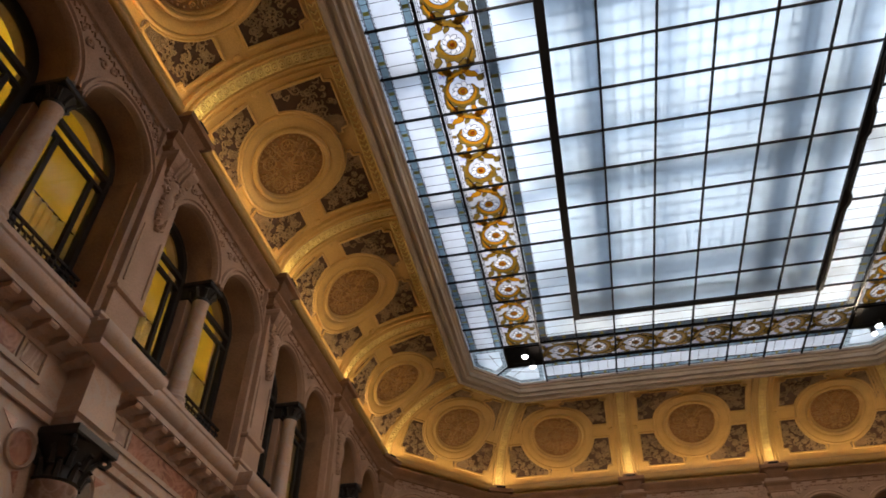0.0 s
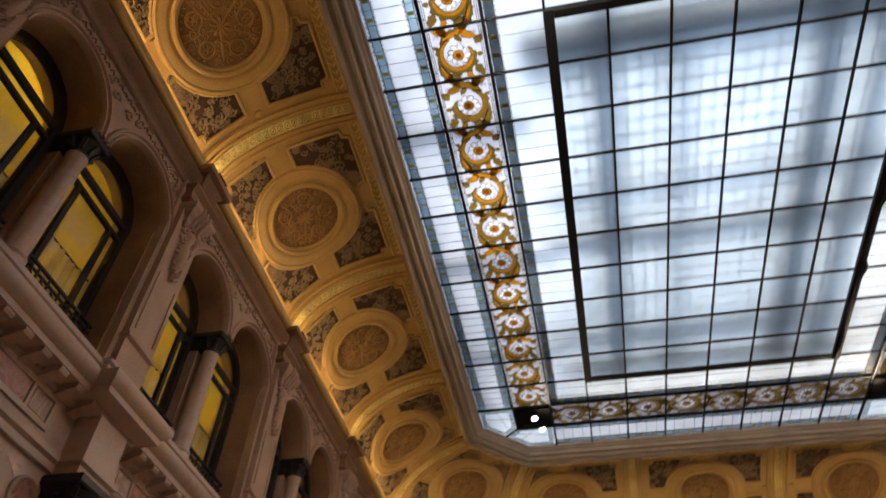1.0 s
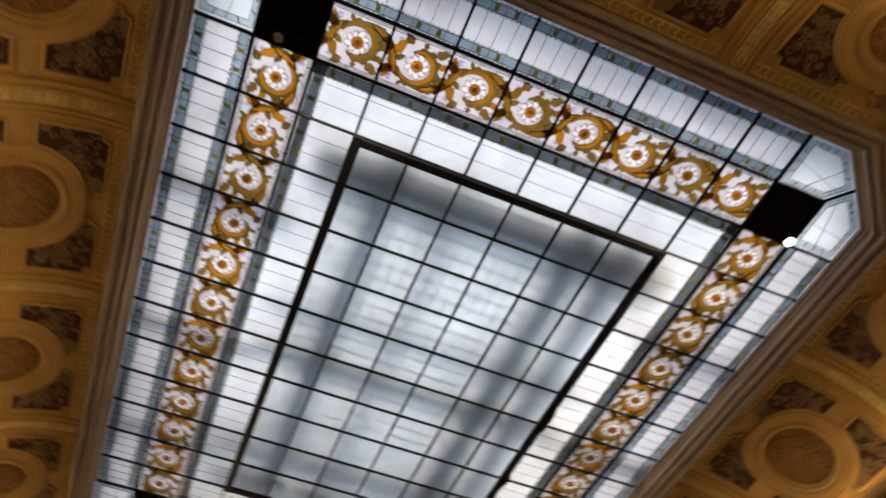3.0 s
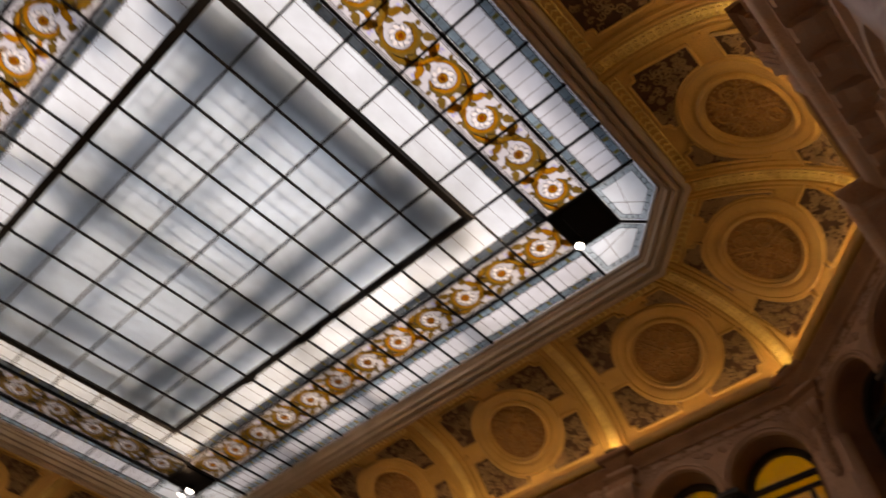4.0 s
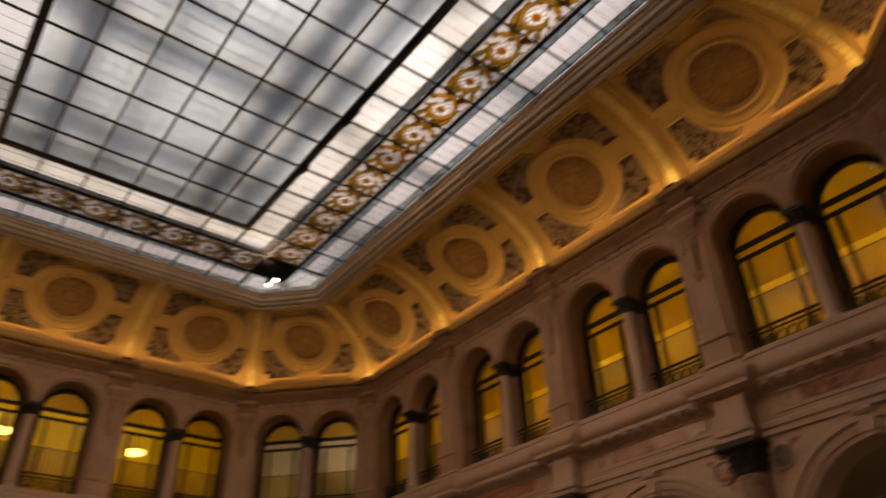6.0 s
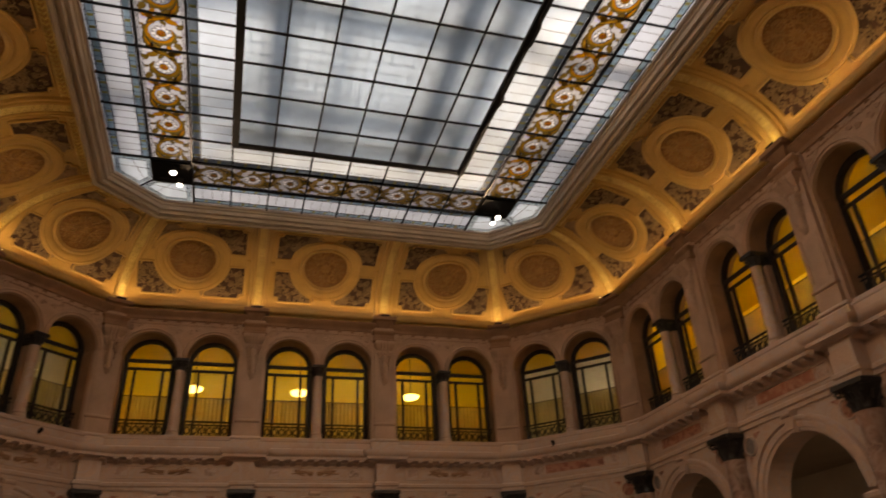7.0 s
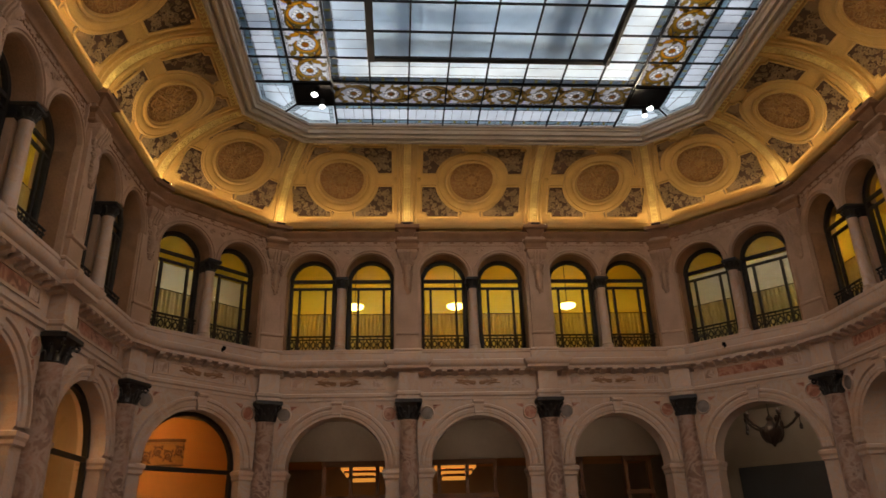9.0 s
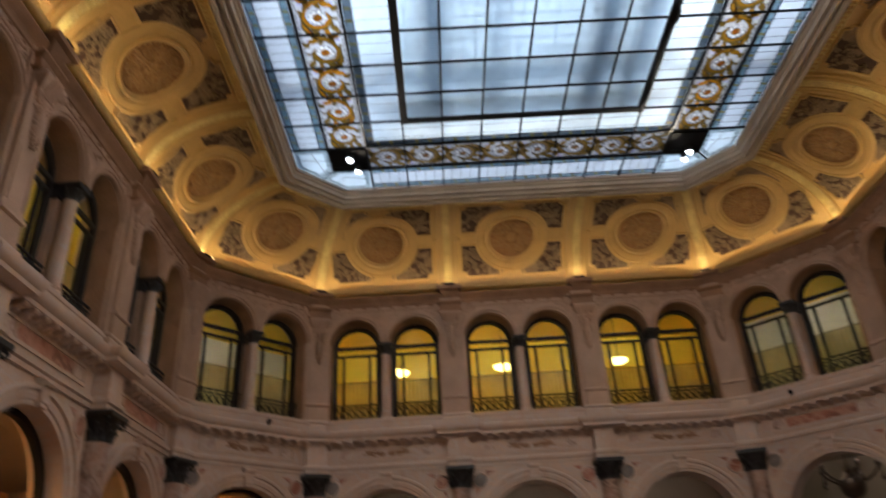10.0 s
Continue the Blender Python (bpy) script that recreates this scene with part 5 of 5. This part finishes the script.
# ---- gallery and ambulatory lights ----
bowl = None
tube = None
for side, w, at, ml, mr in BAYS:
    if side == "far":
        if bowl is None:
            bowl = thing("pendant_lamp", "glowing warm bowl pendant lamp in the gallery", "pendant lamp", "gallery pendants")
            g = Geo()
            g.lathe([(0.001, -0.11), (0.14, -0.10), (0.25, -0.05), (0.29, 0.02), (0.27, 0.03), (0.001, 0.0)], 0, 0, 20)
            part("bowl", g, PENDANT_LIGHT, bowl, smooth=True)
            g = Geo()
            g.tube([(0, 0, 0.02), (0, 0, 1.50)], 0.012, 6)
            part("stem", g, IRON, bowl)
            bowl.matrix_basis = at @ pose(0.26, 2.6, 8.85)
        else:
            copy_thing(bowl, at @ pose(-0.31 if at.translation.x < 1 else -0.44, 2.6, 8.85))
    if tube is None:
        tube = thing("gallery_lamp", "warm batten lamp on the gallery ceiling", "ceiling lamp", "gallery lamps")
        g = Geo()
        g.box(-0.7, 0.7, -0.06, 0.06, -0.10, -0.03, 0.01)
        part("diffuser", g, ROOM_LIGHT, tube)
        g = Geo()
        g.box(-0.75, 0.75, -0.08, 0.08, -0.03, 0.0)
        part("mount", g, IRON, tube)
        tube.matrix_basis = at @ pose(0, 0.75, 10.345)
    elif side not in ("near", "near_right"):
        o = copy_thing(tube, at @ pose(0, 0.75, 10.345))
        if "_" in side:
            tagged(o, "white batten lamp on the corner room ceiling")
            o.children[0].data = o.children[0].data.copy()
            o.children[0].data.materials[0] = GREY_ROOM_LIGHT
        elif side == "far":
            o.children[0].data = o.children[0].data.copy()
            o.children[0].data.materials[0] = FAR_ROOM_LIGHT

tube.children[0].data = tube.children[0].data.copy()
tube.children[0].data.materials[0] = FAR_ROOM_LIGHT

# ---- ground floor rooms behind the arcade ----
def arch_glazing():
    """Iron glazing that fills an arch: rim, transom, mullions and panes."""
    t = thing("arch_glazing", "black iron framed glazing filling a marble arch", "glazed screen", "arch glazings", "structure")
    y = 0.34
    g = Geo()
    arch_ring(g, 0, Z_ASPRING, [(R_ARCH + 0.02, y - 0.06), (R_ARCH - 0.10, y - 0.06), (R_ARCH - 0.10, y + 0.06), (R_ARCH + 0.02, y + 0.06)], 32, foot=0.0)
    part("rim", g, IRON, t, smooth=True)
    for z in (Z_ASPRING - 0.10, 2.4):
        g = Geo()
        g.box(-R_ARCH + 0.08, R_ARCH - 0.08, y - 0.04, y + 0.04, z - 0.05, z + 0.05, 0.01)
        part("transom", g, IRON, t)
    for x in (-0.45, 0.45):
        g = Geo()
        g.box(x - 0.03, x + 0.03, y - 0.035, y + 0.035, 0.0, 2.4, 0.008)
        part("mullion", g, IRON, t)
    g = Geo()
    o = [(x, y, z) for x, z in arch_outline(R_ARCH - 0.09, 0.02, Z_ASPRING, 20)]
    g.add(o, [tuple(range(len(o)))])
    p = part("pane", g, WINDOW_GLASS, t)
    p.visible_shadow = False
    return t


def wood_screen(spans):
    """Walnut and glass frames behind an open arch, one for each span."""
    t = thing("wood_screen", "dark walnut glazed partition behind the arcade", "partition", "wooden partitions", "structure")
    for x0, x1 in spans:
        n = max(1, round((x1 - x0) / 0.85))
        for k in range(n + 1):
            x = x0 + (x1 - x0) * k / n
            g = Geo()
            g.box(x - 0.055, x + 0.055, 2.2, 2.32, 0.0, 3.95, 0.01)
            part("post", g, WOOD, t)
        for z in (0.12, 1.0, 3.0, 3.95):
            g = Geo()
            g.box(x0 - 0.08, x1 + 0.08, 2.19, 2.33, z - 0.07, z + 0.07, 0.01)
            part("rail", g, WOOD, t)
        for k in range(n):
            g = Geo()
            a, b = x0 + (x1 - x0) * k / n, x0 + (x1 - x0) * (k + 1) / n
            g.add([(a, 2.26, 0.1), (b, 2.26, 0.1), (b, 2.26, 3.95), (a, 2.26, 3.95)], [(0, 1, 2, 3)])
            p = part("pane", g, WINDOW_GLASS, t)
            p.visible_shadow = False
    return t


def tiered_lamp():
    t = thing("tiered_ceiling_lamp", "orange glowing lamp of three stepped square glass tiers", "ceiling lamp", "tiered lamps")
    for k, (r, z) in enumerate(((0.62, 0.0), (0.50, -0.15), (0.38, -0.30))):
        g = Geo()
        g.box(-r, r, -r * 0.7, r * 0.7, z - 0.10, z - 0.02, 0.012)
        tier = part("tier", g, ORANGE_LIGHT, t)
        g = Geo()
        for y0, y1 in ((-r * 0.7 - 0.03, -r * 0.7), (r * 0.7, r * 0.7 + 0.03)):
            g.box(-r - 0.03, r + 0.03, y0, y1, z - 0.035, z + 0.03, 0.006)
        for x0, x1 in ((-r - 0.03, -r), (r, r + 0.03)):
            g.box(x0, x1, -r * 0.7, r * 0.7, z - 0.035, z + 0.03, 0.006)
        part("tier_rim", g, WOOD, tier)
    g = Geo()
    g.box(-0.34, 0.34, -0.24, 0.24, -0.29, 0.10)
    part("core", g, WOOD, t)
    return t


def low_lamp(mat, words):
    t = thing("room_lamp", words, "ceiling lamp", "ground floor lamps")
    g = Geo()
    g.box(-0.6, 0.6, -0.08, 0.08, -0.10, -0.03, 0.01)
    part("diffuser", g, mat, t)
    g = Geo()
    g.box(-0.65, 0.65, -0.1, 0.1, -0.03, 0.0)
    part("mount", g, IRON, t)
    return t


sources = {}


def place(key, make, m):
    if key in sources:
        return copy_thing(sources[key], m)
    sources[key] = make()
    sources[key].matrix_basis = m
    return sources[key]


for side, w, at, ml, mr in BAYS:
    if side in ("left", "far_left", "near_left"):
        place("glazing", arch_glazing, at)
        place("orange", lambda: low_lamp(ORANGE_ROOM, "orange batten lamp on the ambulatory ceiling"), at @ pose(0, 1.0, 5.145))
    elif side == "far":
        bay = 0 if at.translation.x < -1 else (2 if at.translation.x > 1 else 1)
        place("screen%d" % bay, lambda: wood_screen((((-0.5, 1.8),), ((-1.8, 0.65),), ((-1.3, -0.6), (0.75, 1.45)))[bay]), at)
        g = Geo()
        g.box(-1.9, 1.9, 2.20, 2.32, 4.03, 5.15)
        single("wall_over_screen", g, BEIGE, "plain beige wall over the wooden partition", "wall", "walls over the partitions", kind="structure", at=at)
        g = Geo()
        g.box(-1.9, 1.9, 2.32, 4.6, 4.05, 4.15)
        single("lowered_ceiling", g, ORANGE, "lowered orange brown ceiling behind the partition", "ceiling", "lowered ceilings", kind="structure", at=at)
        # unseen fill lamp, added to brighten the space before the partition
        place("faint", lambda: low_lamp(SCREEN_FILL, "unseen faint fill lamp added before the wooden partition"), at @ pose(0, 0.80, 5.145))
        if bay < 2:
            place("tiered", tiered_lamp, at @ pose(0.55 if bay == 0 else -0.45, 3.3, 3.95))
    else:
        # unseen fill lamp, added because these rooms come out too dark
        place("dim", lambda: low_lamp(ROOM_FILL, "unseen dim fill lamp added on the ambulatory ceiling"), at @ pose(0, 0.85, 5.145))
    if side == "far_right":
        far_right = at
    if side == "far_left":
        far_left = at

# bronze chandelier in the corner arch
t = thing("bronze_chandelier", "dark brown bronze chandelier with curled arms and drops", "chandelier")
g = Geo()
g.tube([(0, 0, 0), (0, 0, 0.77)], 0.02, 6)
part("stem", g, BRONZE, t)
g = Geo()
g.lathe([(0.02, -0.46), (0.06, -0.40), (0.16, -0.34), (0.26, -0.20), (0.29, -0.05), (0.25, 0.06), (0.15, 0.12), (0.07, 0.22), (0.10, 0.29), (0.03, 0.38)], 0, 0, 18)
body = part("body", g, BRONZE, t, smooth=True)
g = Geo()
for k in range(12):
    a = k * math.pi / 6
    g.tube([((r + 0.012) * math.cos(a), (r + 0.012) * math.sin(a), z) for r, z in ((0.16, -0.34), (0.26, -0.20), (0.29, -0.05), (0.25, 0.06))], 0.018, 5)
part("ribs", g, BRONZE, body, smooth=True)
for k in range(5):
    a = k * math.pi * 0.4 + 0.35
    c, s = math.cos(a), math.sin(a)
    g = Geo()
    g.tube([(r * c, r * s, z) for r, z in ((0.20, 0.02), (0.38, 0.03), (0.56, 0.14), (0.70, 0.30), (0.76, 0.40), (0.70, 0.44), (0.66, 0.38))], 0.034, 6)
    g.lathe([(0.001, 0.28), (0.06, 0.30), (0.075, 0.40), (0.06, 0.42)], 0.72 * c, 0.72 * s, 8)
    arm = part("arm", g, BRONZE, t, smooth=True)
    g = Geo()
    g.tube([(0.74 * c, 0.74 * s, 0.30), (0.75 * c, 0.75 * s, 0.10)], 0.016, 6)
    g.lathe([(0.001, -0.06), (0.045, -0.02), (0.05, 0.05), (0.02, 0.11)], 0.75 * c, 0.75 * s, 10)
    part("drop", g, BRONZE, arm, smooth=True)
t.matrix_basis = far_right @ pose(-0.26, 1.6, 4.38)
# dark board with a pale wall above it behind the corner arch
g = Geo()
g.box(-1.7, 1.7, 2.6, 2.68, 0.0, 3.55, 0.01)
single("display_board", g, SLATE, "large dark grey display board behind the arch", "display board", at=far_right)
g = Geo()
g.box(-2.9, 2.9, 2.72, 2.86, 0.0, 5.15)
single("wall_niche_northeast", g, BEIGE, "plain beige niche wall behind the corner arch", "wall", kind="structure", at=far_right)
# carved panel on the orange wall of the corner room
t = thing("relief_panel", "carved ochre relief panel on the orange wall", "relief")
def raked(geo):
    geo.v = [(x, y, z + 0.13 * x - 0.10 * max(0.0, x) ** 2) for x, y, z in geo.v]
    return geo


g = Geo()
g.box(-0.62, 0.62, -0.05, 0.0, -0.36, 0.36, 0.015)
part("backing", raked(g), DISC, t)
g = Geo()
for k in range(8):
    a = -0.62 + 1.24 * k / 8
    g.box(a, a + 0.155, -0.09, -0.03, 0.28, 0.36, 0.01)
    g.box(a, a + 0.155, -0.08, -0.03, -0.36, -0.31, 0.01)
part("border", raked(g), WOOD, t, "dark carved border")
g = Geo()
for k in range(15):
    g.lathe([(0.024, 0.0), (0.02, 0.02), (0.001, 0.03)], n=8)
    g.v[-24:] = [(-0.56 + k * 0.08 + x, -0.09 - z, 0.235 + y) for x, y, z in g.v[-24:]]
part("beading", raked(g), ARABESQUE, t)
g = Geo()
for k in range(4):
    cx = -0.46 + k * 0.31
    fl = 1 if k % 2 else -1
    for r, st in ((0.145, 0.4), (0.10, 3.6)):
        sp = spiral(cx, 0.06 * fl - 0.04, r, 1.3, st, fl, 16)
        g.tube([(x, -0.06, z) for x, z in sp], 0.026, 5)
    for a in (0.5, 1.8, 3.4, 4.9):
        p = leaf(cx + 0.10 * math.cos(a), 0.06 * fl - 0.04 + 0.10 * math.sin(a), a + 0.8, 0.15, 0.045)
        g.add([(x, -0.075, z) for x, z in p], [tuple(range(7))])
part("carving", raked(g), WOOD, t, "dark carved scrolls", smooth=True)
t.matrix_basis = far_left @ pose(0.52, 2.55, 4.18)
g = Geo()
g.box(-2.85, 2.85, 2.6, 2.72, 0.0, 5.15)
single("wall_room_northwest", g, ORANGE, "orange painted room wall behind the corner arch", "wall", kind="structure", at=far_left)

# small black floodlights on the main cornice
def cornice_lamp():
    t = thing("cornice_floodlight", "small black floodlight standing on the stone cornice", "floodlight", "cornice floodlights")
    g = Geo()
    g.box(-0.05, 0.05, -0.04, 0.04, 0.0, 0.012, 0.003)
    g.tube([(0, 0, 0.01), (0, 0, 0.06)], 0.012, 6)
    part("foot", g, BOX_BLACK, t)
    g = Geo()
    g.lathe([(0.001, 0.0), (0.035, 0.01), (0.05, 0.06), (0.055, 0.12), (0.045, 0.125), (0.001, 0.11)], 0, 0, 12)
    g.v = [(x + 0.02, -z * 0.8 + 0.04, 0.075 + y + z * 0.35) for x, y, z in g.v]
    part("housing", g, BOX_BLACK, t, smooth=True)
    return t


place("cornice_lamp", cornice_lamp, far_left @ pose(0.30, -0.31, 6.335))
place("cornice_lamp", cornice_lamp, far_right @ pose(-0.45, -0.31, 6.335))

# ---- small blocks under the main cornice ----
g = Geo()
side_line = [(0.0, 6.098), (-0.265, 6.098), (-0.275, 6.065), (-0.255, 6.035), (-0.20, 6.03), (-0.13, 5.995), (-0.06, 5.985), (0.0, 5.95)]
m = len(side_line)
g.add([(x, y, z) for x in (-0.065, 0.065) for y, z in side_line], [tuple(range(m)), tuple(range(m, 2 * m))[::-1]] + [(k, m + k, m + (k + 1) % m, (k + 1) % m) for k in range(m)])
block = g.mesh("modillion", STONE_PALE)
for side, w, at, ml, mr in BAYS:
    n = 11
    for k in range(n):
        part("modillion", block, None, cor, at=at @ pose((k - (n - 1) / 2) * (w - 0.75) / (n - 1), 0, 0))
